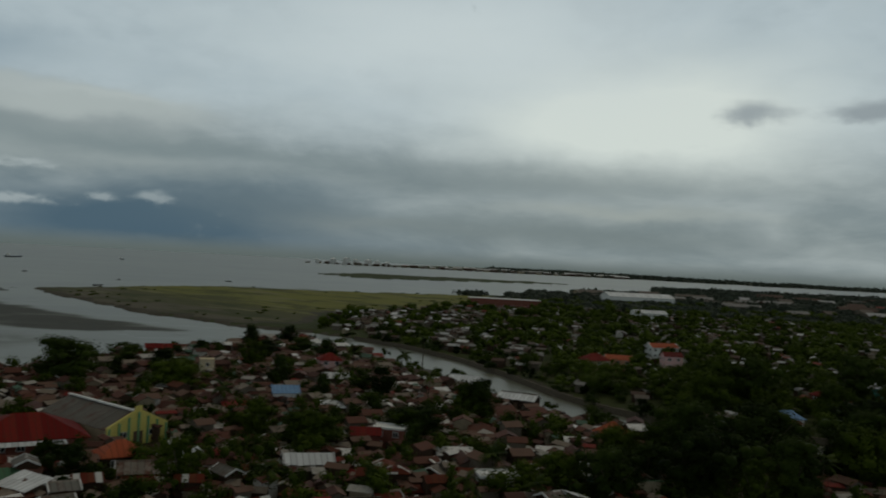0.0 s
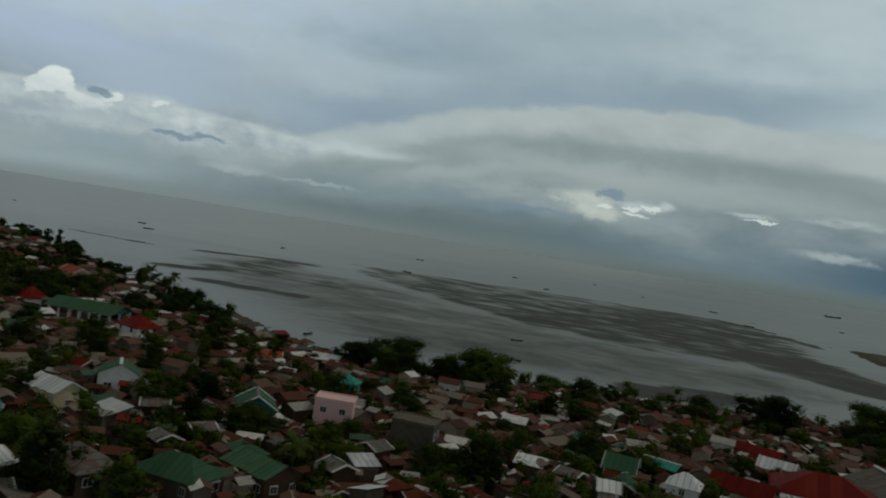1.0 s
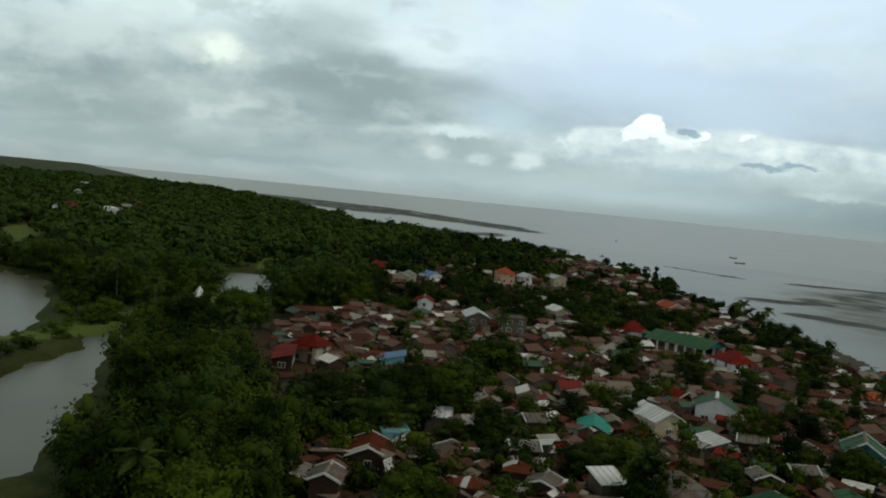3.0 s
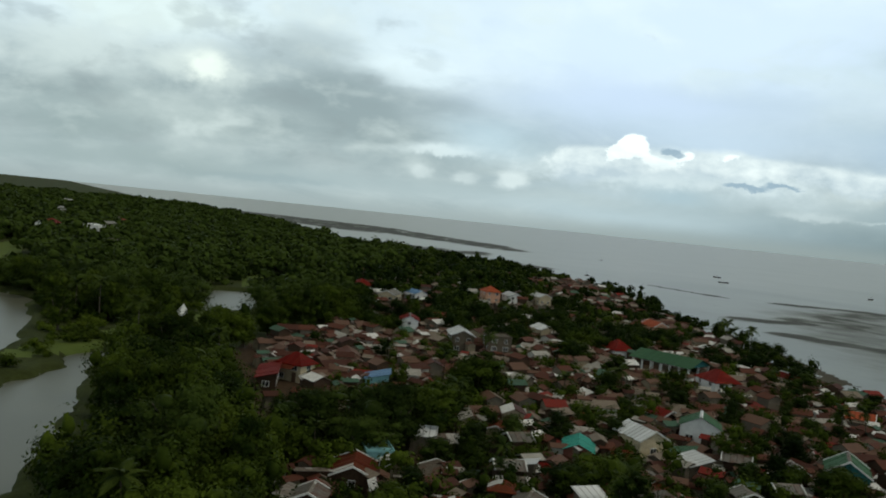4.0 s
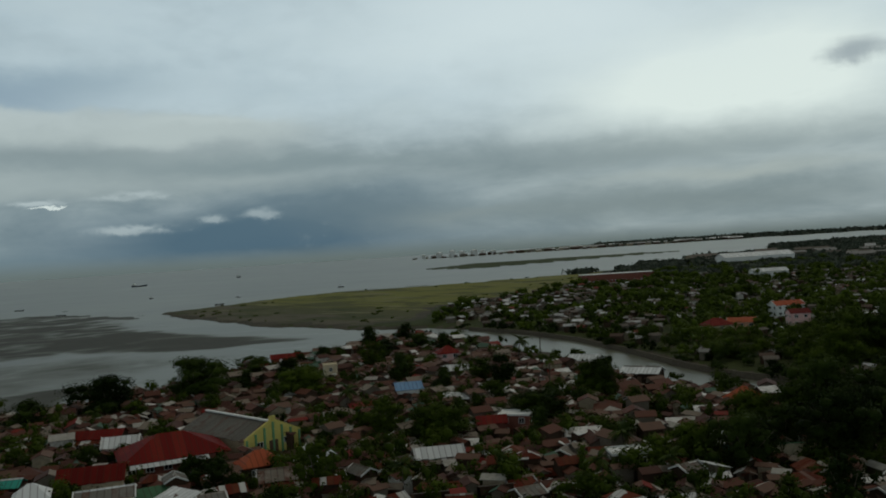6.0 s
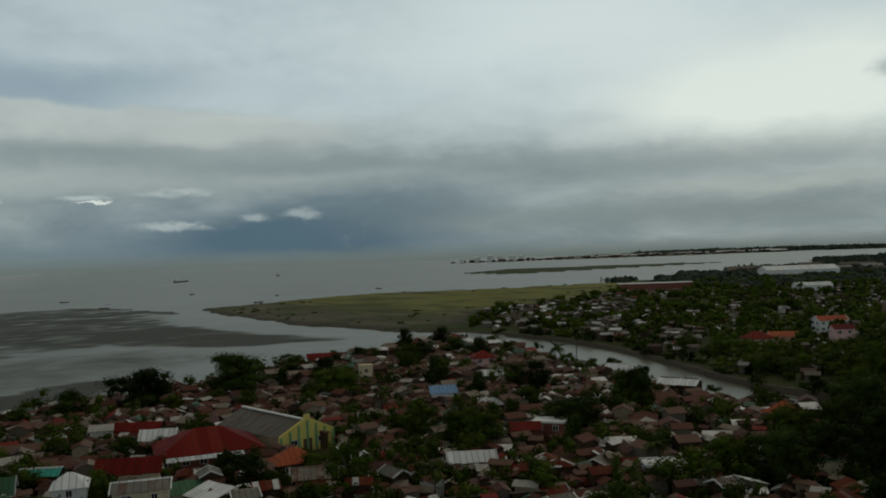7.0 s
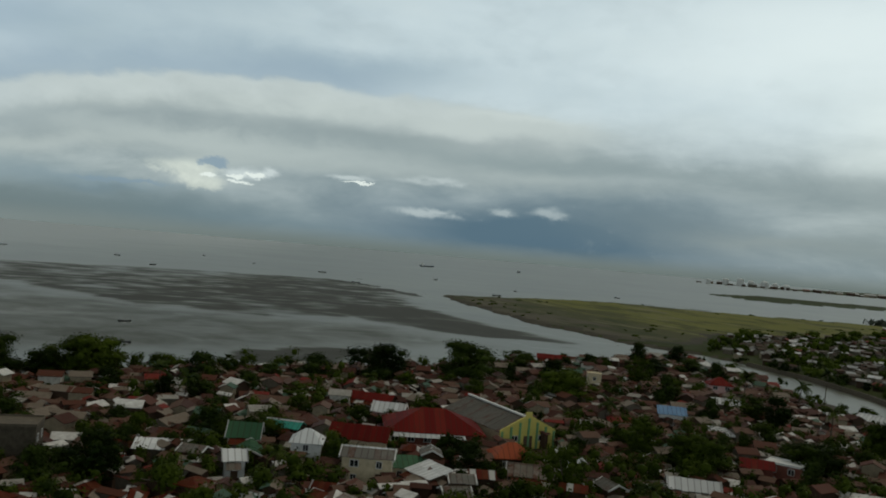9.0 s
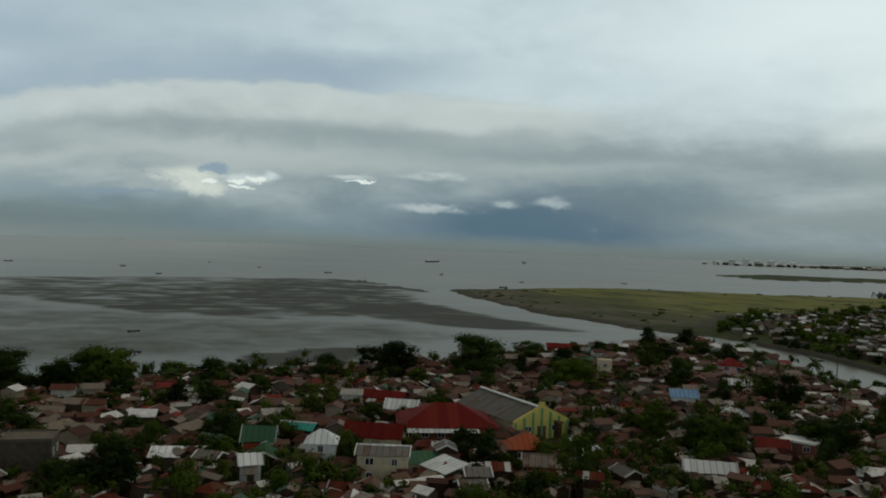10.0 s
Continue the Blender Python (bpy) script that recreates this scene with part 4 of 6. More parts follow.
def palm_tree(seed, height):
    rnd = random.Random(seed)
    root = new("coconut_palm")
    bm = bmesh.new()
    lean = rnd.uniform(0.4, 1.6)
    prev = (0, 0, -0.6)
    for i in range(1, 7):
        k = i / 6
        cur = (lean * k * k, 0.3 * math.sin(k * 2), height * k)
        limb(bm, prev, cur, 0.20 - 0.09 * (k - 1 / 6), 0.20 - 0.09 * k, 7)
        prev = cur
    link("trunk", mesh_of("trunk", bm, M_BARK), root)
    mesh_a, mesh_b = frond_mesh(rnd, 3.6), frond_mesh(rnd, 3.0)
    for i in range(15):
        f = link("frond", mesh_a if i % 3 else mesh_b, root)
        f.matrix_basis = pose(*prev, rnd.uniform(-12, 12), rnd.uniform(-55, 28), i * 24 * 7 + rnd.uniform(-9, 9))
    return root


# ---------------------------------------------------------------- houses that stand out
taken = []  # (x, y, radius) of what already stands


def claim(x, y, r):
    taken.append((x, y, r))


def free(x, y, r):
    return all((x - a) ** 2 + (y - b) ** 2 > (r + c) ** 2 for a, b, c in taken)


def special(x, y, turn, w, d, h, label, **more):
    x, y = x * 0.97, y * 0.97
    if math.hypot(x, y) < 500:
        w, d, h = w * 0.8, d * 0.8, h * 0.76
    claim(x, y, max(w, d) * 0.5)
    for gap in (6.5, 11):
        near = 1 - gap / math.hypot(x, y)
        claim(x * near, y * near, max(w, d) * 0.42)
    return house(x, y, turn, w, d, h, label=label, seed=len(taken), **more)


special(-134, 90, 50, 8.5, 7.0, 8.4, "tall pale pink two-storey concrete house with a flat top", kind="flat", roof="pink", wall="pink", storeys=2)
special(-158, 108, 40, 6.2, 5.4, 6.0, "small two-storey house painted bright teal", kind="hip", rise=1.4, roof="teal", wall="teal", storeys=2)
special(-154, 46, 20, 9.5, 7, 4.6, "house with a bright new zinc gable roof and cream walls", roof="pale", wall="cream", rise=1.5)
special(-166, 61, -20, 7.5, 9, 5.0, "white-walled house under a dull green gable roof", roof="green", wall="white", rise=1.8)
special(-220, 84, 15, 11, 9, 5.5, "two-storey white house under a red hip roof", kind="hip", rise=2.4, roof="red", wall="white", storeys=2)
special(-178, 57, 30, 6.5, 5.5, 3.6, "low house with a bright red painted roof", roof="red", wall="timber")
special(-340, 102, 10, 14, 8, 4.5, "long house with a vivid orange painted roof", roof="orange", wall="peach", rise=1.8)
special(-266, 69, 20, 9, 8, 4.5, "house with a red and white hip roof and pale blue walls", kind="hip", rise=2.6, roof="red", wall="white")
special(-188, -3, 0, 8, 6, 3.8, "house with a sky-blue painted iron roof", kind="shed", rise=1.2, roof="blue", wall="aqua")
special(-131, -1, 12, 6, 5, 4.2, "small aqua-painted house with a flat slab roof beside trees", kind="flat", roof="aqua", wall="aqua")
special(-122, -4, 0, 9, 7, 3.4, "low house with a broad rust-brown iron roof", roof="rust", wall="timber")
special(-119, -16, 30, 6, 5, 3.2, "small house with a red painted iron roof beside trees", roof="red", wall="white")
special(-146, 33, -12, 9, 6, 3.4, "house with a patched teal and red iron roof", roof="teal", wall="brick")
special(-141, 51, 15, 7, 5, 3.6, "house with a grey-white zinc shed roof", kind="shed", rise=1.0, roof="pale", wall="concrete")
special(-140, 77, -25, 9, 8, 5.4, "dark teal two-storey building with a green roof", roof="green", wall="darkteal", storeys=2, rise=2.0, sides="b")
special(-117, 96, 40, 9, 8, 9.0, "tall bare concrete building with a weathered grey top", kind="flat", roof="concrete", wall="concrete", storeys=2, sides="bc")
special(-293, 50, 15, 11, 7, 5.0, "house with a cream-white roof and pale walls", roof="pale", wall="cream")
special(-253, 19, 5, 12, 8, 6.5, "two-storey concrete row house with a pale roof", roof="pale", wall="concrete", storeys=2)
special(-246, 29, 8, 9, 8, 8.0, "unfinished three-storey concrete block with open floors", kind="flat", roof="concrete", wall="concrete", storeys=3)
special(-282, 4, 0, 11, 7, 5.5, "house with a red gable roof and white walls", roof="red", wall="white", storeys=2)
special(-184, -26, 5, 17, 5, 3.4, "long low shed with a bright red painted roof", kind="shed", rise=1.0, roof="red", wall="timber")
special(-191, -21, 60, 8, 7, 5.2, "two-storey house with a red-brown hip roof", kind="hip", rise=2.0, roof="red", wall="cream", storeys=2)
special(-192, 107, 60, 7, 6, 4.0, "small orange-painted house near the shore", roof="orange", wall="peach")
special(-240, 113, 30, 9, 6, 4.2, "house with a crimson roof on the shore", roof="red", wall="timber")
special(-193, 124, 40, 9, 5, 3.2, "boat shed with a long pale zinc roof", kind="shed", rise=0.9, roof="pale", wall="timber")
special(-115, 39, 15, 11, 8, 4.0, "house with a wide dull grey iron roof", kind="hip", rise=2.0, roof="slate", wall="concrete")
special(-109, 50, 30, 12, 8, 4.0, "house with a wide dark green roof", kind="hip", rise=2.2, roof="green", wall="concrete")
special(-108, 62, 10, 12, 8, 4.2, "house with a dark green iron roof and timber walls", roof="green", wall="timber")
# the village in the trees
VILLAGE = []


def villa(x, y, turn, w, d, h, label, **more):
    """A house among the coastal trees."""
    VILLAGE.append((x, y))
    return special(x / 0.97, y / 0.97, turn, w / 0.8, d / 0.8, h / 0.76, label, **more)


villa(-385, -17, 10, 11, 8, 3.6, "house with a bright red roof among trees", kind="hip", rise=2.2, roof="red", wall="white", storeys=2)
villa(-353, -23, 25, 10, 7, 3.4, "white-walled house with a rusty roof among trees", roof="rust", wall="white", storeys=2)
villa(-358, -4, -15, 11, 7, 3.0, "house with a dull grey iron roof among trees", roof="slate", wall="cream")
villa(-373, 7, 30, 9, 6, 3.0, "house with a pale blue iron roof among trees", roof="blue", wall="white")
villa(-394, 41, 15, 8, 7, 5.2, "tall peach two-storey house with an orange roof among trees", kind="hip", rise=2.2, roof="orange", wall="peach", storeys=2)
villa(-394, 51, 20, 8, 6, 4.0, "white house with a zinc roof among trees", roof="pale", wall="white", storeys=2)
villa(-405, 66, 18, 10, 6, 4.0, "cream hall with a pale roof among trees", roof="pale", wall="cream")
special(-551, -222, 10, 22, 10, 8.0, "long pale farm building at the edge of a field", roof="red", wall="white", storeys=2)
special(-555, -195, 5, 18, 9, 9.0, "white columned house at the edge of the wood", kind="flat", roof="white", wall="white", storeys=2)
special(-84, 129, 28, 6.2, 6.5, 6.2, "narrow white two-storey house with a grey hip roof", kind="hip", rise=1.7, roof="pale", wall="white", storeys=2)
special(-71, 128, 25, 10, 7.5, 6.0, "grey-green plastered two-storey house with a low roof", kind="gable", rise=0.9, roof="slate", wall="cream", storeys=2)
special(-61, 131, -30, 8, 5, 3.4, "low house with a long pale zinc roof", kind="shed", rise=1.0, roof="pale", wall="concrete")
special(-82, 144, 20, 13, 8, 4.2, "long house with a deep red iron roof", roof="red", wall="cream", rise=2.0)
special(-96, 127, 30, 6.5, 6, 5.0, "house with a dark green gable roof and white gable board", roof="green", wall="white", rise=2.0)
special(-91, 122, -55, 9, 5, 3.6, "house with a dark green iron roof", roof="green", wall="timber")
special(-98, 142, 15, 8, 5, 3.8, "house with a blue-green iron roof", roof="teal", wall="timber")
special(-104, 112, 35, 5.5, 4.5, 3.6, "hut with a bright new zinc shed roof", kind="shed", rise=0.7, roof="pale", wall="concrete")
special(-88, 114, 42, 3.8, 8, 4.8, "narrow house with a pale zinc gable roof", roof="pale", wall="white", rise=1.0)
special(-90, 170, 20, 8, 7, 4.6, "pink-walled house with a white M-shaped zinc roof", roof="pale", wall="pink", rise=1.5)
special(-101, 182, 10, 12, 7, 3.8, "house with a bright red iron roof", roof="red", wall="timber")
special(-55, 154, 35, 9, 7, 3.8, "house with an orange-red rusted hip roof", kind="hip", rise=2.0, roof="orange", wall="timber")
special(-47, 143, 20, 10, 7, 3.8, "house with a grey galvanised gable roof", roof="grey", wall="concrete")
special(-39, 227, 15, 8, 6, 4.2, "house with a pale blue zinc roof", kind="shed", rise=1.1, roof="blue", wall="white")
special(-36, 291, 20, 9, 8, 6.0, "two-storey pink house with a red roof", kind="hip", rise=2.0, roof="red", wall="pink", storeys=2)
special(-30, 259, 10, 9, 7, 4.2, "house with a white zinc gable roof", roof="pale", wall="concrete")
special(9, 269, -20, 11, 7, 4.0, "riverside house with a white zinc roof", roof="pale", wall="white")
special(23, 239, -25, 12, 7, 4.0, "riverside shed with a broken white zinc roof", roof="pale", wall="timber")
special(-25, 212, 10, 7, 5, 3.6, "hut with a bright zinc roof", kind="shed", rise=0.8, roof="pale", wall="timber")
special(-14, 179, 10, 7, 6, 4.6, "red-painted house with a rusted iron roof", roof="red", wall="brick")
special(-22, 155, 15, 10, 7, 3.8, "house with a broad pale grey gable roof", roof="pale", wall="concrete")
special(-9, 183, -10, 8, 6, 5.2, "small bright red two-storey house with a white top", kind="flat", roof="white", wall="brick", storeys=2)
special(40, 195, 20, 9, 8, 4.0, "house with an orange-red pyramid roof behind trees", kind="hip", rise=2.6, roof="orange", wall="timber")
special(28, 159, -15, 7, 5, 3.4, "hut with a pale turquoise shed roof", kind="shed", rise=1.0, roof="pale", wall="aqua")
special(92, 228, 20, 9, 6, 4.4, "house under a bright blue iron roof", kind="shed", rise=1.3, roof="blue", wall="white")
special(118, 260, 20, 11, 9, 7.5, "tall red-painted two-storey building", kind="hip", rise=2.0, roof="red", wall="brick", storeys=2)
special(148, 296, 15, 14, 8, 6.0, "long teal-painted building with pale roof", roof="pale", wall="teal", storeys=2)
special(60, 333, 20, 12, 9, 6.5, "house with a red-brown hip roof across the river", kind="hip", rise=2.2, roof="red", wall="cream", storeys=2)
special(71, 342, -10, 12, 8, 6.0, "house with an orange-red iron roof across the river", roof="orange", wall="peach", storeys=2)
special(103, 402, 15, 16, 9, 6.5, "long house with an orange-red roof across the river", roof="orange", wall="white", storeys=2)
special(96, 358, 5, 9, 8, 7.0, "pink-walled house with a red gable roof across the river", roof="red", wall="pink", storeys=2)
special(112, 219, 10, 10, 6, 4.0, "house with a turquoise iron roof", roof="teal", wall="concrete")
special(11, 146, 10, 8, 6, 5.6, "two-storey concrete house with a flat white terrace", kind="flat", roof="white", wall="concrete", storeys=2)
special(-70, 265, 20, 5, 5, 7.0, "tall narrow cream building", kind="flat", roof="cream", wall="cream", storeys=2)
special(-98, 308, 20, 12, 7, 4.4, "house with a red iron roof at the river mouth", roof="red", wall="timber")
special(161, 672, 5, 24, 14, 7.0, "white-roofed warehouse across the river", roof="pale", wall="white", rise=2.0, storeys=2)
special(222, 985, 8, 74, 30, 9.0, "long white-roofed factory hall across the river", roof="pale", wall="white", rise=4.0, sides="a")
special(57, 780, 4, 62, 16, 7.0, "long red-brick building with a white parapet across the river", kind="flat", roof="white", wall="brick", sides="a")


def green_hall(x, y, turn):
    """An open-sided hall: a low green roof on concrete posts."""
    claim(x, y, 13)
    w, d, h, rise = 18.0, 11.0, 4.4, 1.9
    root = new("covered_court")
    root.matrix_basis = pose(x, y, HOME_Z, 0, 0, turn)
    link("roof", roof_mesh(w, d, h, rise, "gable", M_ROOF["green"], random.Random(3), 0.7), root)
    bm = bmesh.new()
    block(bm, -w / 2, w / 2, -d / 2, d / 2, -0.6, 0.25)
    link("floor_slab", mesh_of("floor_slab", bm, M_WALL["concrete"]), root)
    bm = bmesh.new()
    block(bm, -0.22, 0.22, -0.22, 0.22, 0.25, h)
    post_me = mesh_of("post", bm, M_WALL["white"])
    for sx in range(7):
        for sy in (-1, 1):
            p = link("post", post_me, root)
            p.location = (-w / 2 + 0.4 + sx * (w - 0.8) / 6, sy * (d / 2 - 0.4), 0)
    for sy in (-1, 1):
        bm = bmesh.new()
        block(bm, -w / 2, w / 2, sy * (d / 2 - 0.4) - 0.15, sy * (d / 2 - 0.4) + 0.15, h - 0.5, h - 0.05)
        link("beam", mesh_of("beam", bm, M_WALL["white"]), root)
    bm = bmesh.new()
    for sx in (-1, 1):
        a = [bm.verts.new((sx * (w / 2 - 0.1), yy, zz)) for yy, zz in ((-d / 2, h - 0.1), (d / 2, h - 0.1), (0, h + rise - 0.1))]
        bm.faces.new(a)
    link("gable_board", mesh_of("gable_board", bm, M_WALL["darkteal"]), root)
    tagged(root, "open-sided hall with a dull green gable roof on white posts", "hall")


green_hall(-235, 76, 42)


def church_hall(x, y, turn):
    """A long grey-roofed hall with a yellow, green-striped gable front and a red-roofed wing."""
    claim(x, y, 14)
    claim(-54, 162, 7)
    claim(-51, 153, 5)
    w, d, h, rise = 24.0, 11.5, 3.4, 2.6
    root = new("parish_hall")
    root.matrix_basis = pose(x, y, HOME_Z, 0, 0, turn)
    link("wall", wall_mesh(w, d, h, rise, "gable", M_WALL["cream"]), root)
    link("roof", roof_mesh(w, d, h, rise, "gable", M_ROOF["slate"], random.Random(8), 0.5), root)
    bm = bmesh.new()
    block(bm, -w / 2 - 0.5, w / 2 + 0.6, -0.3, 0.3, h + rise + 0.12, h + rise + 0.42)
    link("ridge_cap", mesh_of("ridge_cap", bm, M_WALL["white"]), root)
    bm = bmesh.new()
    prof = [(-d / 2 - 0.8, -0.6), (d / 2 + 0.8, -0.6), (d / 2 + 0.8, h + 0.4), (0.7, h + rise + 0.6), (0.7, h + rise + 1.4), (-0.7, h + rise + 1.4), (-0.7, h + rise + 0.6), (-d / 2 - 0.8, h + 0.4)]
    a = [bm.verts.new((w / 2 + 0.75, yy, zz)) for yy, zz in prof]
    b = [bm.verts.new((w / 2 + 1.1, yy, zz)) for yy, zz in prof]
    bm.faces.new(a[::-1])
    bm.faces.new(b)
    for i in range(len(prof)):
        bm.faces.new((a[i], a[(i + 1) % 8], b[(i + 1) % 8], b[i]))
    bmesh.ops.recalc_face_normals(bm, faces=bm.faces)
    front = link("gable_front", mesh_of("gable_front", bm, M_WALL["yellow"]), root)
    tagged(front, "yellow front with green pilasters")
    for k in range(7):
        yy = -d / 2 - 0.4 + k * (d + 0.8) / 6
        top = h + 0.5 + (rise + 0.2) * (1 - abs(yy) / (d / 2 + 0.8)) - 0.5
        bm = bmesh.new()
        block(bm, w / 2 + 1.1, w / 2 + 1.3, yy - 0.22, yy + 0.22, -0.6, top)
        link("pilaster", mesh_of("pilaster", bm, M_WALL["green"]), root)
    for k in (-1, 1):
        add_window(root, w / 2 + 1.14, k * 3.2, 2.2, 90, 1.3)
    bm = bmesh.new()
    block(bm, w / 2 + 1.1, w / 2 + 1.2, -1.0, 1.0, 0, 2.6)
    link("door", mesh_of("door", bm, M_DOOR), root)
    tagged(root, "long hall with grey iron roof and yellow green-striped gable front", "hall")


church_hall(-67, 175.5, -38)
special(-77, 165, 32, 24, 18, 4.0, "broad hall with a deep red painted iron hip roof", kind="hip", roof="red", wall="brick", rise=3.4, name="market_hall", category="hall")

# ---------------------------------------------------------------- trees that stand out
TREES = [broad_tree(11, 15, 19, M_LEAF_DARK), broad_tree(12, 12, 15, M_LEAF), broad_tree(13, 10, 10, M_LEAF, 0.2, 38, 60, 0.27), broad_tree(14, 8, 10, M_LEAF_DARK, 0.12, 36, 60, 0.27),
         broad_tree(15, 6, 6.5, M_LEAF, 0.1, 26, 56, 0.24), broad_tree(16, 13, 11, M_LEAF, 0.12, 44, 60, 0.27)]
TREE_LABELS = ("large dark spreading shade tree", "broad leafy tree with a rounded uneven crown", "leafy tree between the houses", "low dark bushy tree", "small bright green bushy tree", "tall dense leafy tree")
PALMS = [palm_tree(31, 9.0), palm_tree(32, 11.5), palm_tree(33, 7.5)]
for ob, text in zip(TREES, TREE_LABELS):
    tagged(ob, text, "tree", "town trees")
for ob in PALMS:
    tagged(ob, "coconut palm with a slender leaning trunk", "palm", "coconut palms")
used = set()
rnd = random.Random(77)


def plant(kind, x, y, size=1.0, keep=True):
    pool = TREES if kind < 10 else PALMS
    src = pool[kind % 10]
    m = pose(x, y, HOME_Z, 0, 0, rnd.uniform(0, 360))
    if src not in used:
        used.add(src)
        ob = src
    else:
        ob = copy_thing(src, m)
    ob.matrix_basis = m @ Matrix.Diagonal((size, size, size * rnd.uniform(0.9, 1.1), 1))
    if keep:
        claim(x, y, (3.0, 3.0, 2.6, 2.4, 1.8, 2.8)[kind] * size if kind < 10 else 0.8)
    return ob


TREE_SIZES = ((19, 15), (15, 12), (10, 10), (10, 8), (6.5, 6), (11, 13))


def plant_fit(kind, x, y, wide, high):
    """A tree of that width and height."""
    w, h = TREE_SIZES[kind]
    wide *= 1.22
    ob = plant(kind, x, y, wide / w)
    ob.matrix_basis = ob.matrix_basis @ Matrix.Diagonal((1, 1, high * w / (h * wide), 1))


# kind, place, width, height
SHORE_TREES = ((0, -176, 136, 17, 10.6), (1, -184, 128, 10, 7), (1, -162.5, 151, 16, 10.8), (1, -168, 145, 9, 7), (2, -158, 172, 6.5, 5.5), (3, -146, 173.5, 12, 7), (3, -134, 186, 8, 5), (3, -127, 195, 12, 7.5),
               (0, -114, 210, 17, 10.2), (0, -98, 228, 17.5, 12.8), (3, -95, 270, 13, 6.5), (1, -66.4, 224.5, 14, 9.7), (3, -62, 312, 15, 7), (3, -51, 326, 15, 6.5), (3, -81, 299, 8, 6), (3, -108, 298, 10, 4),
               (3, -79, 252, 12, 8), (2, -198, 112, 5, 5), (3, -206, 118, 7, 5), (3, -222, 108, 9, 6), (3, -232, 110, 9, 6.5), (2, -262, 113, 8, 8), (3, -275, 117, 9, 7), (3, -250, 113, 8, 6),
               (3, -145, 114, 7.5, 4.8), (4, -104, 205, 6, 5), (3, -153, 111, 9, 5), (3, -103, 125.5, 8.5, 6.2), (3, -77, 129, 6, 5), (3, -103, 93, 10.5, 5.2), (3, -104, 130, 9, 5), (3, -98, 96, 8.5, 6.7),
               (2, -36.6, 177.7, 9.5, 8), (1, -24, 166, 12, 8.2), (1, -5.3, 182, 12, 7.5), (2, -21, 239, 9.5, 8.7), (3, -21, 185, 7.5, 6.9))
SHORE_PALMS = ((11, -127, 224, 0.6), (12, -154, 180, 0.6), (10, -148, 186, 0.5), (10, -300, 118, 0.9), (11, -312, 120, 0.9), (12, -322, 122, 1.0), (11, -286, 119, 0.8), (10, -268, 115, 0.7))
GROVE_TREES = ((0, -136, -10.6, 13, 8.2), (0, -136.5, 0, 12.5, 10.2), (1, -145.6, 7.5, 12.5, 9.6), (1, -175, 17.5, 13, 9.2), (3, -214, 23, 8.5, 5.8), (2, -216, 12, 8.5, 7.1), (1, -124, 32, 11, 5.8), (3, -143, 20.7, 8.5, 6),
               (1, -211, -42, 11.5, 10.8), (1, -137, -36, 11.5, 10.4), (1, -104, -28, 9.5, 8.2), (0, -112.5, -25, 12.5, 11.8), (1, -110, -18, 9.5, 8.8), (4, -123, -13, 6, 5.7), (2, -209, -2, 5.5, 6.8), (3, -153, 41, 8.5, 5),
               (3, -117.5, 12.3, 8, 4.2), (0, -128, -3, 11, 7.5), (1, -152, 0, 10, 7.5), (2, -159, 10, 9, 7.5), (3, -166, 13, 9, 7), (3, -128, 8, 8, 5.5), (3, -136, 14, 8, 6), (3, -184, 21, 8, 6))
YARD_TREES = ((1, -118, 26, 9, 5), (3, -108, 33, 8, 4.5), (3, -112, 4, 8, 4.8), (2, -104, 14, 7, 5.5), (1, -101, 2, 8, 6), (3, -100, 40, 8, 4.5), (3, -118, 47, 8, 4.8), (3, -128, 55, 8, 5), (2, -109, 68, 7, 5), (3, -119, 84, 8, 5),
              (3, -150, 30, 9, 5.5), (2, -162, 40, 7, 5), (3, -171, 47, 8, 5.5), (3, -182, 62, 9, 6), (3, -196, 50, 9, 6), (2, -205, 66, 8, 6), (3, -222, 58, 9, 6), (1, -236, 48, 11, 7), (3, -190, 92, 9, 6), (2, -210, 98, 8, 6),
              (3, -168, 84, 8, 5), (3, -158, 75, 8, 5), (1, -128, 70, 9, 5.5), (3, -133, 107, 9, 5.5), (3, -120, 120, 8, 5), (2, -141, 133, 7, 5.5), (3, -150, 146, 8, 5.5), (3, -127, 152, 9, 5.5), (2, -113, 168, 8, 6), (3, -131, 172, 8, 5))
GROVE_PALMS = ((10, -126, -10, 0.6), (11, -152, 12, 0.75), (10, -119, 16, 0.5), (12, -131, 18, 0.6), (11, -206, -1, 0.6))
STREET_TREES = ((3, -171, 69, 0.85), (3, -146, 71, 0.75), (4, -146, 64, 1.0), (3, -129, 60, 0.8), (4, -153, 97, 1.0), (3, -116, 78, 0.8), (3, -100, 86, 0.9), (3, -99, 95, 0.9), (4, -109, 114, 1.0),
                (2, -103, 127, 0.68), (4, -89, 155, 0.9), (4, -63, 144, 0.9), (4, -53, 155, 0.6), (3, -56, 136, 0.8))
RIVER_TREES = ((2, -15, 228, 1.0), (1, 10, 208, 0.85), (3, -44, 243, 1.1), (2, -58, 275, 1.0), (3, -39, 306, 1.1), (3, -60, 350, 1.1), (3, -73, 340, 1.1),
               (1, 85, 260, 1.1), (0, 94, 260, 0.9), (1, 76, 243, 0.9), (1, 107, 233, 0.9), (0, 126, 262, 1.0), (1, 138, 254, 1.0), (10, -25, 262, 1.0), (11, -5, 296, 0.9), (12, -12, 281, 1.0), (11, -2, 218, 0.8), (12, -29, 296, 1.0))
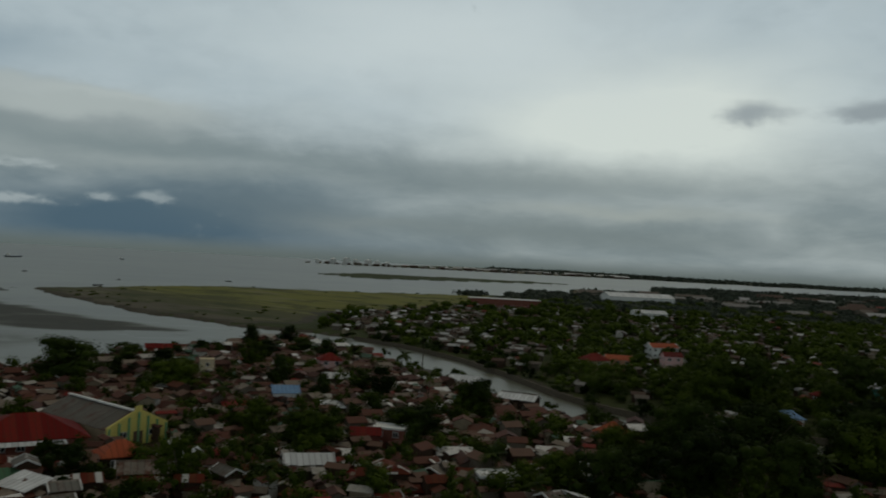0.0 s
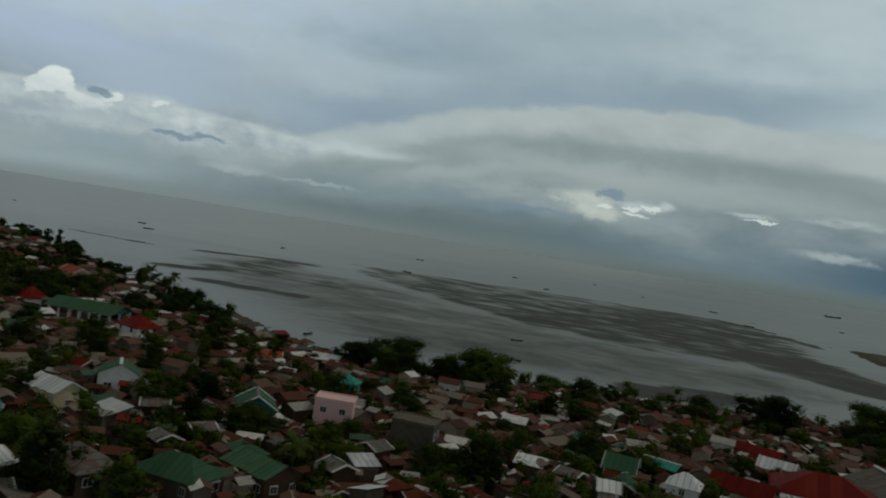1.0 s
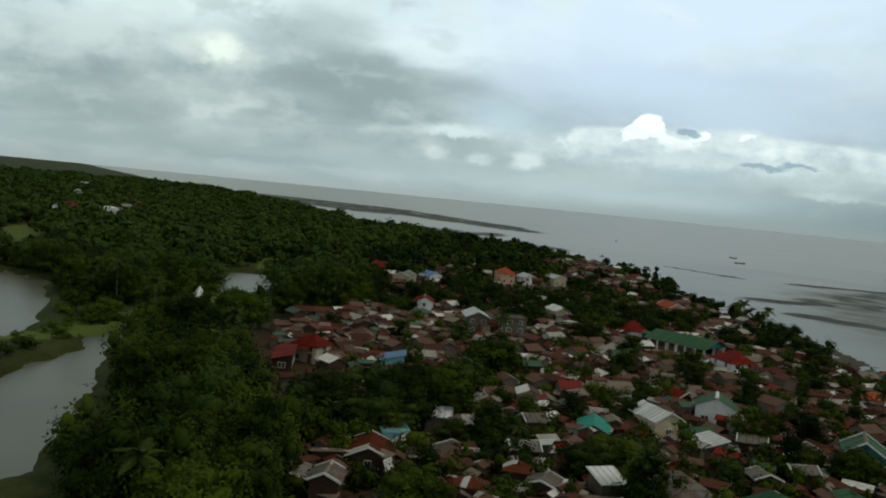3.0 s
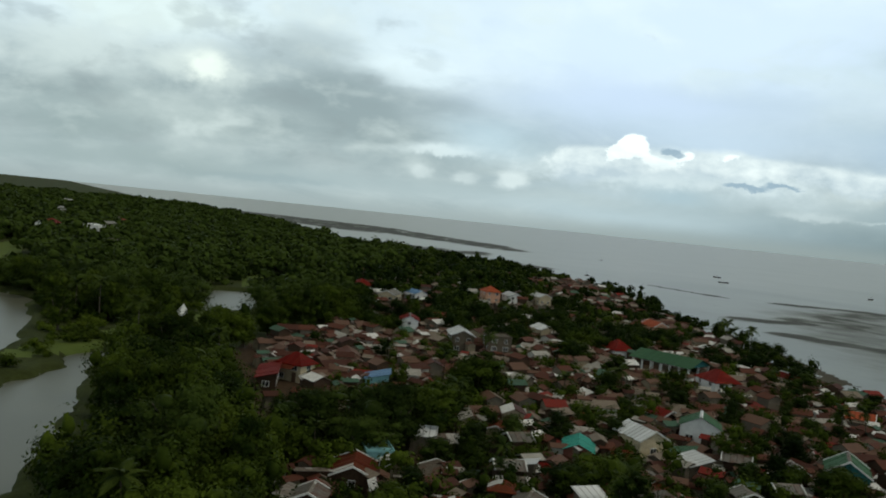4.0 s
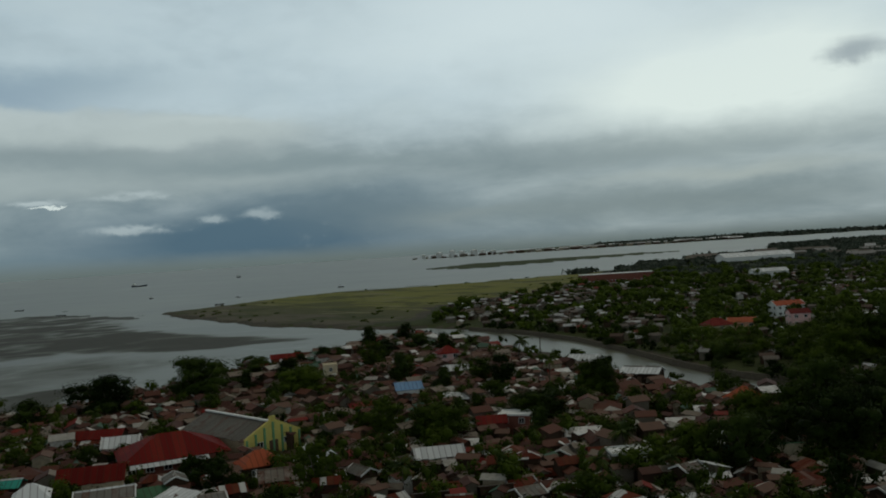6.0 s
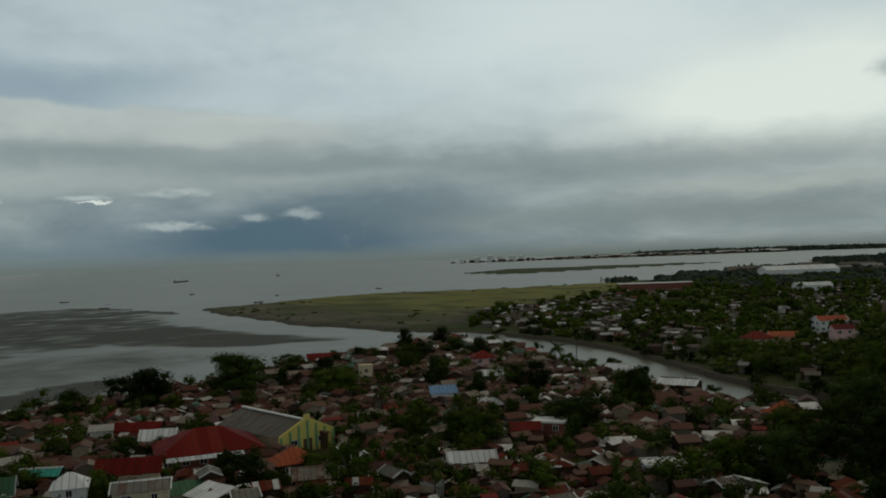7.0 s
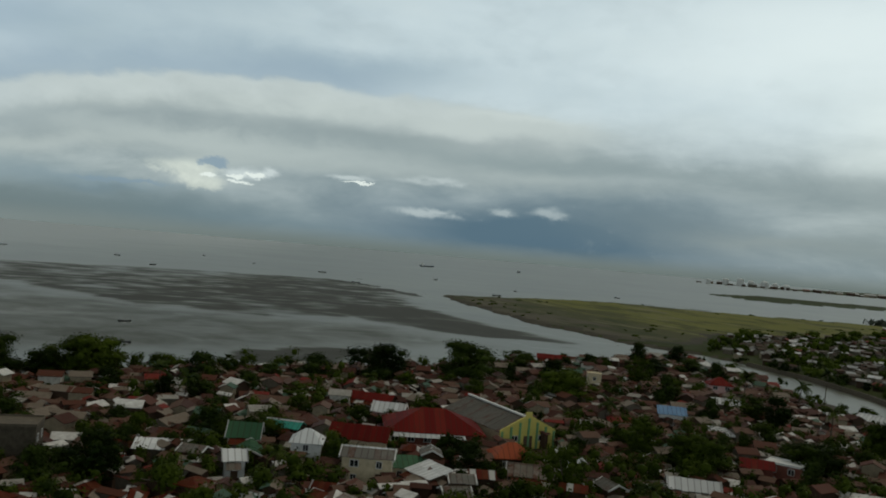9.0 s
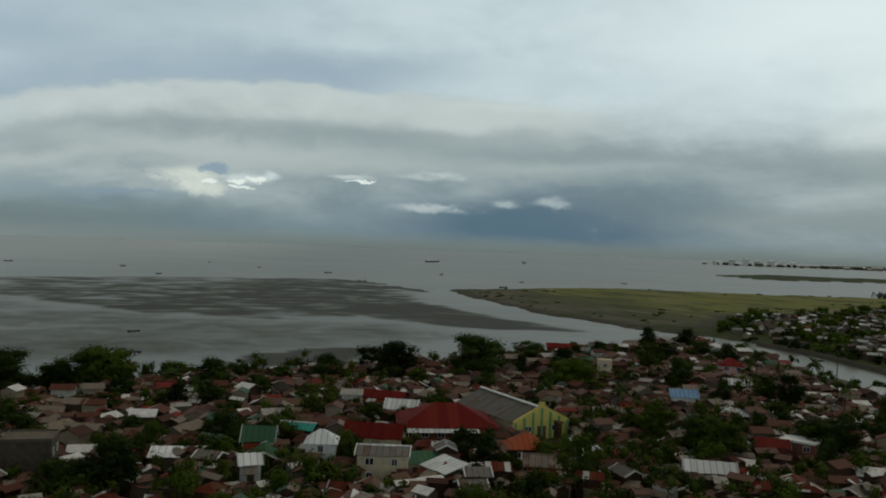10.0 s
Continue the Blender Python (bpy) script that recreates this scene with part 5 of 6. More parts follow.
THICKET = ((0, 49, 167, 0.85), (0, 56, 158, 0.85), (1, 43, 163, 0.85), (0, 64, 170, 0.9), (1, 35, 167, 0.75), (1, 72, 184, 0.9), (0, 29, 141, 0.7), (1, 21, 146, 0.65), (0, 45, 146, 0.85), (0, 60, 144, 0.9),
           (1, 78, 160, 1.0), (0, 87, 175, 0.9), (0, 97, 194, 0.9), (3, 38, 155, 1.0), (3, 55, 178, 1.0))
for fitted in SHORE_TREES + GROVE_TREES + YARD_TREES:
    plant_fit(*fitted)
for kind, x, y, size in SHORE_PALMS + GROVE_PALMS + STREET_TREES + RIVER_TREES + THICKET:
    plant(kind, x, y, size)

# ---------------------------------------------------------------- the crowded town
PROTO = []
SIZES = ((3.9, 3.2, 2.2), (4.5, 3.5, 2.3), (5.2, 3.8, 2.4), (3.3, 3.0, 2.1), (6.8, 4.6, 2.5), (4.2, 3.8, 4.2), (4.9, 3.3, 2.2), (3.8, 3.6, 4.1), (7.2, 4.8, 2.6))
ROOFS = ("rust", "rust", "grey", "rust", "rust", "slate", "rust", "pale", "rust", "red", "rust", "rust", "rust", "grey", "rust", "slate", "rust", "green", "rust", "rust", "pale", "rust")
WALLS = ("timber", "concrete", "timber", "timber", "concrete", "timber", "cream", "concrete", "timber", "brick", "timber")
ROOF_WORDS = {"rust": "rust-brown corrugated iron", "grey": "dull galvanised iron", "slate": "dark grey iron", "pale": "bright zinc", "red": "red painted iron", "green": "dull green painted iron"}
WALL_WORDS = {"timber": "weathered board walls", "concrete": "bare concrete walls", "cream": "cream walls", "white": "whitewashed walls", "brick": "red-brown block walls"}
for i, roof in enumerate(ROOFS):
    w, d, h = SIZES[i % len(SIZES)]
    wall = WALLS[i % len(WALLS)]
    kind = ("gable", "gable", "shed", "gable", "hip")[i % 5]
    words = "%s house with a %s roof and %s" % ("two-storey" if h > 4.5 else "small", ROOF_WORDS[roof], WALL_WORDS[wall])
    PROTO.append((house(0, 0, 0, w, d, h, kind, None if kind != "shed" else 0.9, roof, wall, 2 if h > 4.5 else 1, words, group="town houses", sides="ab" if i % 2 else "ad", seed=200 + i), w, d, h, kind, roof))

NEAR_LIMIT = 325
placed = 0
far_homes = []  # (x, y, turn, w, d, h)
rnd = random.Random(5)
spots = []
for gx in np.arange(-560, 140, 4.6):
    for gy in np.arange(-40, 390, 4.3):
        a = 0.35
        spots.append((gx * math.cos(a) - gy * math.sin(a) + 40, gx * math.sin(a) + gy * math.cos(a)))
        spots.append((gx * math.cos(a) - gy * math.sin(a) + 40, gx * math.sin(a) + gy * math.cos(a) + 460))
        spots.append((gx * math.cos(a) - gy * math.sin(a) - 200, gx * math.sin(a) + gy * math.cos(a) + 230))
spots = np.array(spots)
key = np.round(spots / 3.0).astype(int)
spots = spots[np.unique(key, axis=0, return_index=True)[1]]
deep = depth_in(TOWN, spots[:, 0], spots[:, 1])
spots = [(x, y) for (x, y), d in zip(spots, deep) if d > 2 and math.hypot(x, y) > 86]
spots.sort(key=lambda p: math.hypot(*p))
first = {}
for x, y in spots:
    x, y = x + rnd.uniform(-1.3, 1.3), y + rnd.uniform(-1.3, 1.3)
    az = math.degrees(math.atan2(-x, y))
    wooded = (x < -265 and y < 80) or x > 25 or (-152 < x < -124 and -20 < y < 20)
    if not -36 < az < 118 or rnd.random() < (0.80 if wooded and x < 0 else 0.5 if wooded else 0.16):
        continue
    pick = rnd.randrange(len(PROTO))
    if az > 52 and PROTO[pick][5] == "rust" and rnd.random() < 0.4:
        pick = rnd.choice((2, 13, 5, 2, 13, 17, 9))
    ob, w, d, h, kind, roof = PROTO[pick]
    if not free(x, y, 0.42 * max(w, d)):
        continue
    claim(x, y, 0.42 * max(w, d))
    turn = math.degrees(0.35) + rnd.choice((0, 90, 180, 270)) + rnd.gauss(0, 14) + 25 * math.sin(x / 60) * math.cos(y / 70)
    if placed < NEAR_LIMIT:
        m = pose(x, y, HOME_Z - 0.15 * rnd.random(), 0, 0, turn)
        if pick in first:
            ob = copy_thing(ob, m)
        first[pick] = True
        ob.matrix_basis = m @ Matrix.Diagonal((rnd.uniform(0.78, 1.02), rnd.uniform(0.8, 1.05), rnd.uniform(0.78, 0.98), 1))
        placed += 1
    else:
        far_homes.append((x, y, turn, w * rnd.uniform(0.8, 1.15), d * rnd.uniform(0.8, 1.1), h * 0.9))


def cluster_material(name, shades):
    m, t, b = material(name)
    n = noise_of(t, position(t), 1.2, 4.0, 0.6)
    t.links.new(mix_colour(t, (n - 0.3).clamp(), ramp(t, island(t), shades, True), (0.06, 0.04, 0.03)), b.inputs["Base Color"])
    b.inputs["Roughness"].default_value = 0.7
    b.inputs["Specular IOR Level"].default_value = 0.12
    return m


M_FAR_ROOF = cluster_material("far_iron_roofs", [(0.0, (0.050, 0.014, 0.008)), (0.22, (0.086, 0.026, 0.014)), (0.44, (0.115, 0.062, 0.042)), (0.64, (0.19, 0.155, 0.12)), (0.80, (0.34, 0.325, 0.29)),
                                                 (0.87, (0.66, 0.65, 0.62)), (0.935, (0.17, 0.014, 0.009)), (0.965, (0.05, 0.11, 0.075))])
M_FAR_WALL = cluster_material("far_walls", [(0.0, (0.06, 0.036, 0.022)), (0.42, (0.16, 0.138, 0.105)), (0.76, (0.32, 0.265, 0.18)), (0.95, (0.55, 0.53, 0.47))])
M_BANK_ROOF = cluster_material("bank_iron_roofs", [(0.0, (0.055, 0.03, 0.02)), (0.25, (0.10, 0.085, 0.07)), (0.48, (0.20, 0.20, 0.19)), (0.70, (0.36, 0.365, 0.36)), (0.86, (0.62, 0.63, 0.62)), (0.95, (0.17, 0.03, 0.02))])


def home_cluster(name, homes, label, roof=None):
    """Many small gabled houses too far off to part, as one mesh."""
    co, faces, mats = [], [], []
    for x, y, turn, w, d, h in homes:
        c, s = math.cos(radians(turn)), math.sin(radians(turn))
        rise = d * 0.22

        def put(pts):
            k = len(co)
            co.extend((x + px * c - py * s, y + px * s + py * c, HOME_Z + pz) for px, py, pz in pts)
            return k
        k = put([(sx * w / 2, py, pz) for sx in (-1, 1) for py, pz in ((-d / 2, -1), (d / 2, -1), (d / 2, h), (0, h + rise), (-d / 2, h))])
        faces += [(k + 4, k + 3, k + 2, k + 1, k), (k + 5, k + 6, k + 7, k + 8, k + 9)] + [(k + i, k + (i + 1) % 5, k + 5 + (i + 1) % 5, k + 5 + i) for i in (1, 4)]
        mats += [0] * 4
        e, o = 0.4, 0.06
        for sy in (-1, 1):
            q = [(-w / 2 - e, sy * (d / 2 + e), h - e * 0.44 + o), (w / 2 + e, sy * (d / 2 + e), h - e * 0.44 + o), (w / 2 + e, 0, h + rise + o), (-w / 2 - e, 0, h + rise + o)]
            k = put(q + [(a, b, z + 0.1) for a, b, z in q])
            faces += [(k, k + 1, k + 2, k + 3)[::sy], (k + 4, k + 5, k + 6, k + 7)[::-sy], (k, k + 4, k + 5, k + 1), (k + 1, k + 5, k + 6, k + 2), (k + 3, k + 7, k + 4, k)]
            mats += [1] * 5
    me = bpy.data.meshes.new(name)
    me.from_pydata(co, [], faces)
    me.materials.append(M_FAR_WALL)
    me.materials.append(roof or M_FAR_ROOF)
    me.polygons.foreach_set("material_index", mats)
    me.update()
    tagged(link(name, me), label, "houses", kind="stuff")


shacks = []
for x, y in spots:
    for _ in range(2):
        u, v = x + rnd.uniform(-2.8, 2.8), y + rnd.uniform(-2.8, 2.8)
        if math.hypot(u, v) < 310 and rnd.random() < 0.62 and -36 < math.degrees(math.atan2(-u, v)) < 105 and free(u, v, -1.3) and not (-152 < u < -124 and -20 < v < 20):
            shacks.append((u, v, rnd.uniform(0, 360), rnd.uniform(1.5, 3.8), rnd.uniform(1.2, 2.4), rnd.uniform(1.6, 3.1)))
home_cluster("lean_to_sheds", shacks, "small rusty lean-to sheds squeezed between the houses")
home_cluster("shore_houses", far_homes, "crowded small houses with rusty and zinc roofs by the shore")
bank_homes = []
for _ in range(5200):
    x, y = rnd.uniform(-70, 520), rnd.uniform(210, 1000)
    if depth_in(TOWN_FAR, x, y) > 2 and not (x > 60 and y < 420 and rnd.random() < 0.3) and not (y > 640 and rnd.random() < 0.55) and free(x, y, 1.5):
        claim(x, y, 1.7)
        bank_homes.append((x, y, rnd.uniform(0, 360), rnd.uniform(2.4, 4.6), rnd.uniform(2.0, 3.4), rnd.uniform(1.9, 2.8)))
home_cluster("far_bank_houses", bank_homes, "small crowded houses with grey zinc roofs across the river", M_BANK_ROOF)
edge_homes = []
for _ in range(260):
    a, r = radians(rnd.uniform(-36, 2)), rnd.uniform(900, 3400)
    x, y = -math.sin(a) * r, math.cos(a) * r
    if max(depth_in(FAR_BANK, x, y), depth_in(PORT_LAND, x, y)) > 15 and depth_in(SPIT, x, y) < -60:
        edge_homes.append((x, y, rnd.uniform(-20, 20), rnd.uniform(12, 46), rnd.uniform(9, 18), rnd.uniform(3, 6.5)))
home_cluster("distant_sheds", edge_homes, "distant pale sheds and warehouses on the far shore", M_BANK_ROOF)

# ---------------------------------------------------------------- more trees between the houses, woods by the ponds
rnd = random.Random(19)
count = 0
for _ in range(9000):
    if count >= 120:
        break
    a, r = radians(rnd.uniform(-34, 118)), rnd.uniform(95, 330)
    x, y = -math.sin(a) * r, math.cos(a) * r
    if depth_in(TOWN, x, y) > 0 and free(x, y, 0.2):
        kind = rnd.choice((2, 3, 4, 4, 3, 2, 4, 10, 12))
        plant(kind, x, y, rnd.uniform(0.55, 0.95), True)
        count += 1
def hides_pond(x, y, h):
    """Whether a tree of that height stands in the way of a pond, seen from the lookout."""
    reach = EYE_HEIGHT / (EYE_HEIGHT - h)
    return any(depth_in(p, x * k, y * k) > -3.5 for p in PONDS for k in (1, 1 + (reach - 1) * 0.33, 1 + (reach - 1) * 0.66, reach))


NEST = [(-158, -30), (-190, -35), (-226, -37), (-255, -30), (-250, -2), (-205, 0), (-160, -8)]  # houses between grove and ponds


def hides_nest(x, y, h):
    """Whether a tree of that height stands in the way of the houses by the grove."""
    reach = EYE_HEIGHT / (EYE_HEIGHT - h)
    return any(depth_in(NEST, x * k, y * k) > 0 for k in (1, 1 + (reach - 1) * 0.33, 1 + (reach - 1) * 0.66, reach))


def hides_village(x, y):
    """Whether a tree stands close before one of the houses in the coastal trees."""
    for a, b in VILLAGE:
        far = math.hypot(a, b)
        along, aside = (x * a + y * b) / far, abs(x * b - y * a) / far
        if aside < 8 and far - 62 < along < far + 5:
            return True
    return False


def az_of(x, y):
    return math.degrees(math.atan2(-x, y))


count = 0
for _ in range(9000):
    if count >= 95:
        break
    a, r = radians(rnd.uniform(92, 121)), rnd.uniform(85, 310)
    x, y = -math.sin(a) * r, math.cos(a) * r
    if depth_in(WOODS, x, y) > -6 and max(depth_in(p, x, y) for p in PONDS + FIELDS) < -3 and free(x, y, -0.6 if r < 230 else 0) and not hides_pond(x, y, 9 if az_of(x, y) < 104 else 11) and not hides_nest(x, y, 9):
        kind = rnd.choice((1, 5, 5, 2, 3, 1, 11))
        plant(kind, x, y, rnd.uniform(0.6, 0.95), True)
        count += 1


ICO = np.array([tuple(v) for v in ICO_CO])


def wood(name, spots, label, mat):
    """Distant trees, as one mesh of leaf sprays in uneven clumps."""
    r = np.random.RandomState(len(spots))
    co, cores, n = [], [], 0
    for x, y, h, w in spots:
        far = math.hypot(x, y)
        k = int(80 * max(1.5 if far < 1000 else 1.0, min(3.6, (460 / far) ** 2)))
        if w > 7 and far < 330:
            k = 900
        v = r.normal(size=(k, 3))
        v /= np.linalg.norm(v, axis=1)[:, None]
        # a crown is several lobes of its own size
        lobes = r.normal(size=(6, 3)) * (0.40, 0.40, 0.34)
        which = r.randint(0, 6, k)
        swells = r.uniform(0.38, 0.66, 6)
        swell = swells[which][:, None]
        p = np.array((x, y, HOME_Z + h * 0.52)) + (lobes[which] + v * swell * r.uniform(0.62, 1.08, (k, 1))) * (w / 2, w / 2, h * 0.55)
        p[:, 2] = np.maximum(p[:, 2], HOME_Z + 0.15)
        nrm = v + r.uniform(-.25, .25, (k, 3)) + (0, 0, 0.25)
        nrm /= np.linalg.norm(nrm, axis=1)[:, None]
        s = np.cross(nrm, r.normal(size=(k, 3)))
        s /= np.linalg.norm(s, axis=1)[:, None]
        u = np.cross(nrm, s)
        size = w * r.uniform(0.07, 0.16, (k, 1)) * (95 / k) ** 0.5
        if far < 330:
            size = np.minimum(size, 0.34)
        co.append(np.stack([p - s * size, p - u * size * 0.6, p + s * size, p + u * size * 0.6], 1).reshape(-1, 3))
        n += k
        for lobe, big in zip(lobes, swells if far < 1500 else ()):
            core = np.array((x, y, HOME_Z + h * 0.52)) + (lobe + ICO * big * r.uniform(0.34, 0.6 if far < 430 else 0.85, (12, 1))) * (w / 2, w / 2, h * 0.55)
            core[:, 2] = np.maximum(core[:, 2], HOME_Z + 0.1)
            cores.append(core)
    shell = np.arange(n * 4)
    tris = (n * 4 + np.arange(len(cores))[:, None, None] * 12 + np.array(ICO_FACES)).reshape(-1).astype(int)
    co = np.vstack(co + cores)
    me = bpy.data.meshes.new(name)
    me.vertices.add(len(co))
    me.vertices.foreach_set("co", co.ravel())
    me.loops.add(len(shell) + len(tris))
    me.loops.foreach_set("vertex_index", np.concatenate([shell, tris]))
    me.polygons.add(n + len(tris) // 3)
    me.polygons.foreach_set("loop_start", np.concatenate([np.arange(n) * 4, n * 4 + np.arange(len(tris) // 3) * 3]))
    me.polygons.foreach_set("use_smooth", np.arange(n + len(tris) // 3) >= n)
    me.materials.append(mat)
    me.update(calc_edges=True)
    tagged(link(name, me), label, "woods", kind="stuff")


def scatter(count, az, rr, test, height, width):
    out = []
    for _ in range(count * 8):
        if len(out) >= count:
            break
        a, r = radians(rnd.uniform(*az)), rnd.uniform(rr[0] ** 0.5, rr[1] ** 0.5) ** 2
        x, y = -math.sin(a) * r, math.cos(a) * r
        if test(x, y):
            grow = 1 + max(0, r - 400) / 900
            out.append((x, y, rnd.uniform(*height), rnd.uniform(*width) * grow))
    return out


def dry(x, y):
    return max(depth_in(p, x, y) for p in PONDS + FIELDS) < -3


CLEARINGS = ((-970, -415), (-900, -360), (-830, -320), (-735, -245), (-640, -215), (-585, -195), (-459, -150), (-1100, -420), (-780, -300))
home_cluster("woodland_houses", [(x, y, 37 * i, 9 + i % 4, 7, 5.5) for i, (x, y) in enumerate(CLEARINGS)] + [(x + 9, y + 11, 53 * i, 7, 6, 4.5) for i, (x, y) in enumerate(CLEARINGS) if i % 2], "scattered pale houses in clearings of the coastal wood", M_BANK_ROOF)
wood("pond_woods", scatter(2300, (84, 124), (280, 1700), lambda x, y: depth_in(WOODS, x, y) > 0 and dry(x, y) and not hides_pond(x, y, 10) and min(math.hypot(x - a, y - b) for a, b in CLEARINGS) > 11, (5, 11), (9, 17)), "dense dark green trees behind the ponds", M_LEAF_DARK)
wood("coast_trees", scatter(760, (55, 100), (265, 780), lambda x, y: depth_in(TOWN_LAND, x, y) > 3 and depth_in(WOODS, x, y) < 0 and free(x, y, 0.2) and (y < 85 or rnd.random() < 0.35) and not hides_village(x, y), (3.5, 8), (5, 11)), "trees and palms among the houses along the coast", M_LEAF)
wood("river_trees", scatter(900, (-36, 14), (215, 950), lambda x, y: depth_in(TOWN_FAR, x, y) > 0 and free(x, y, -0.6 if x > 40 else 0.5) and (x > 30 or rnd.random() < 0.5), (4, 8), (5, 11)), "trees among the houses across the river", M_LEAF)
wood("bank_bushes", scatter(380, (-30, 14), (230, 700), lambda x, y: depth_in(TOWN_FAR, x, y) > 0 and free(x, y, -0.9), (2.4, 5), (2.6, 6)), "bushes crowded between the houses across the river", M_LEAF_DARK)
wood("embankment_bushes", scatter(90, (-30, 8), (215, 420), lambda x, y: -1 < depth_in(FAR_BANK, x, y) < 9, (1.5, 4), (3, 6)), "bushes and weeds along the river embankment", M_LEAF_DARK)
wood("town_bushes", scatter(820, (-34, 100), (100, 360), lambda x, y: depth_in(TOWN, x, y) > 0 and free(x, y, -0.5) and (az_of(x, y) < 42 or rnd.random() < 0.85), (2.6, 6.5), (3, 8)), "bushes and small trees crowded between the houses", M_LEAF)
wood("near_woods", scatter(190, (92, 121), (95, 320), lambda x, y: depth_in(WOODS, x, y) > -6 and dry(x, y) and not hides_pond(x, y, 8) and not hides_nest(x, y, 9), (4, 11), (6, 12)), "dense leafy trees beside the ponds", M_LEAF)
wood("shore_scrub", scatter(110, (-34, 60), (170, 400), lambda x, y: -1 < depth_in(TOWN_LAND, x, y) < 12 and free(x, y, -0.5), (1.8, 3.6), (3, 6)), "low trees along the water's edge", M_LEAF)
wood("spit_scrub", scatter(60, (-6, 28), (420, 950), lambda x, y: 6 < depth_in(SPIT, x, y) < 50, (0.4, 1.0), (1.5, 4)), "scattered low bushes on the grass spit", M_LEAF)
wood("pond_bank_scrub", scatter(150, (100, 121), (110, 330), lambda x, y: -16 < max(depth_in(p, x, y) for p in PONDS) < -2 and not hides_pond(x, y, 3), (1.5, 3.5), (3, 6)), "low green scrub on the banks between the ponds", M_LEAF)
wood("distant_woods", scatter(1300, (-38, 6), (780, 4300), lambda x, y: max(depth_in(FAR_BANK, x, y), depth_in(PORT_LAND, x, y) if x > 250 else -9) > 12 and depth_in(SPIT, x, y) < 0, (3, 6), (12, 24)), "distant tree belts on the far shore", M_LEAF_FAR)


# ---------------------------------------------------------------- boats and ships
def hull_mesh(length, beam, depth, mat):
    bm = bmesh.new()
    rows = []
    for i in range(9):
        k = i / 8
        half = beam / 2 * (math.sin(math.pi * (0.06 + 0.88 * k)) ** 0.7)
        rise = depth * (1 + 0.55 * (2 * k - 1) ** 2)
        x = (k - 0.5) * length
        rows.append([bm.verts.new((x, -half, rise)), bm.verts.new((x, -half * 0.55, -0.2)), bm.verts.new((x, half * 0.55, -0.2)), bm.verts.new((x, half, rise)), bm.verts.new((x, 0, rise - 0.12 * depth))])
    for a, b in zip(rows, rows[1:]):
        for i in range(5):
            bm.faces.new((a[i], a[(i + 1) % 5], b[(i + 1) % 5], b[i]))
    bm.faces.new(rows[0])
    bm.faces.new(rows[-1][::-1])
    bmesh.ops.recalc_face_normals(bm, faces=bm.faces)
    return mesh_of("hull", bm, mat)


def outrigger_boat():
    root = new("outrigger_boat")
    link("hull", hull_mesh(9.0, 1.2, 0.9, M_HULL), root)
    for sy in (-1, 1):
        bm = bmesh.new()
        limb(bm, (-3.5, sy * 2.6, 0.15), (3.5, sy * 2.6, 0.15), 0.12, 0.1)
        link("float", mesh_of("float", bm, M_TRIM), root)
    for sx in (-1.6, 1.6):
        bm = bmesh.new()
        limb(bm, (sx, -2.7, 0.25), (sx, 2.7, 0.25), 0.07, 0.07)
        link("boom", mesh_of("boom", bm, M_DOOR), root)
    bm = bmesh.new()
    limb(bm, (0.5, 0, 0.4), (0.5, 0, 3.4), 0.08, 0.04)
    link("mast", mesh_of("mast", bm, M_DOOR), root)
    return tagged(root, "small dark outrigger fishing boat on the water", "boat", "fishing boats")


def cargo_ship(x, y, turn, length, label):
    root = new("cargo_ship")
    root.matrix_basis = pose(x, y, 0, 0, 0, turn)
    link("hull", hull_mesh(length, length * 0.15, length * 0.045, M_STEEL), root)
    bm = bmesh.new()
    block(bm, -length * 0.42, -length * 0.28, -length * 0.05, length * 0.05, length * 0.04, length * 0.12)
    block(bm, -length * 0.40, -length * 0.31, -length * 0.04, length * 0.04, length * 0.12, length * 0.16)
    link("bridge", mesh_of("bridge", bm, M_WALL["white"]), root)
    bm = bmesh.new()
    limb(bm, (length * 0.15, 0, length * 0.03), (length * 0.15, 0, length * 0.12), length * 0.008, length * 0.006)
    link("mast", mesh_of("mast", bm, M_TRIM), root)
    tagged(root, label, "ship")


def storage_tank(x, y, r, h):
    root = new("storage_tank")
    root.matrix_basis = pose(x, y, HOME_Z)
    bm = bmesh.new()
    ring = [(math.cos(math.tau * i / 24) * r, math.sin(math.tau * i / 24) * r) for i in range(24)]
    low = [bm.verts.new((a, b, -1.5)) for a, b in ring]
    top = [bm.verts.new((a, b, h)) for a, b in ring]
    for i in range(24):
        bm.faces.new((low[i], low[(i + 1) % 24], top[(i + 1) % 24], top[i]))
    link("shell", mesh_of("shell", bm, M_WALL["white"]), root)
    bm = bmesh.new()
    rim = [bm.verts.new((a * 1.02, b * 1.02, h)) for a, b in ring]
    tip = bm.verts.new((0, 0, h + r * 0.25))
    for i in range(24):
        bm.faces.new((rim[i], rim[(i + 1) % 24], tip))
    link("roof", mesh_of("roof", bm, M_WALL["white"]), root)
    tagged(root, "white cylindrical storage tank on the far harbour shore", "tank", "harbour tanks")


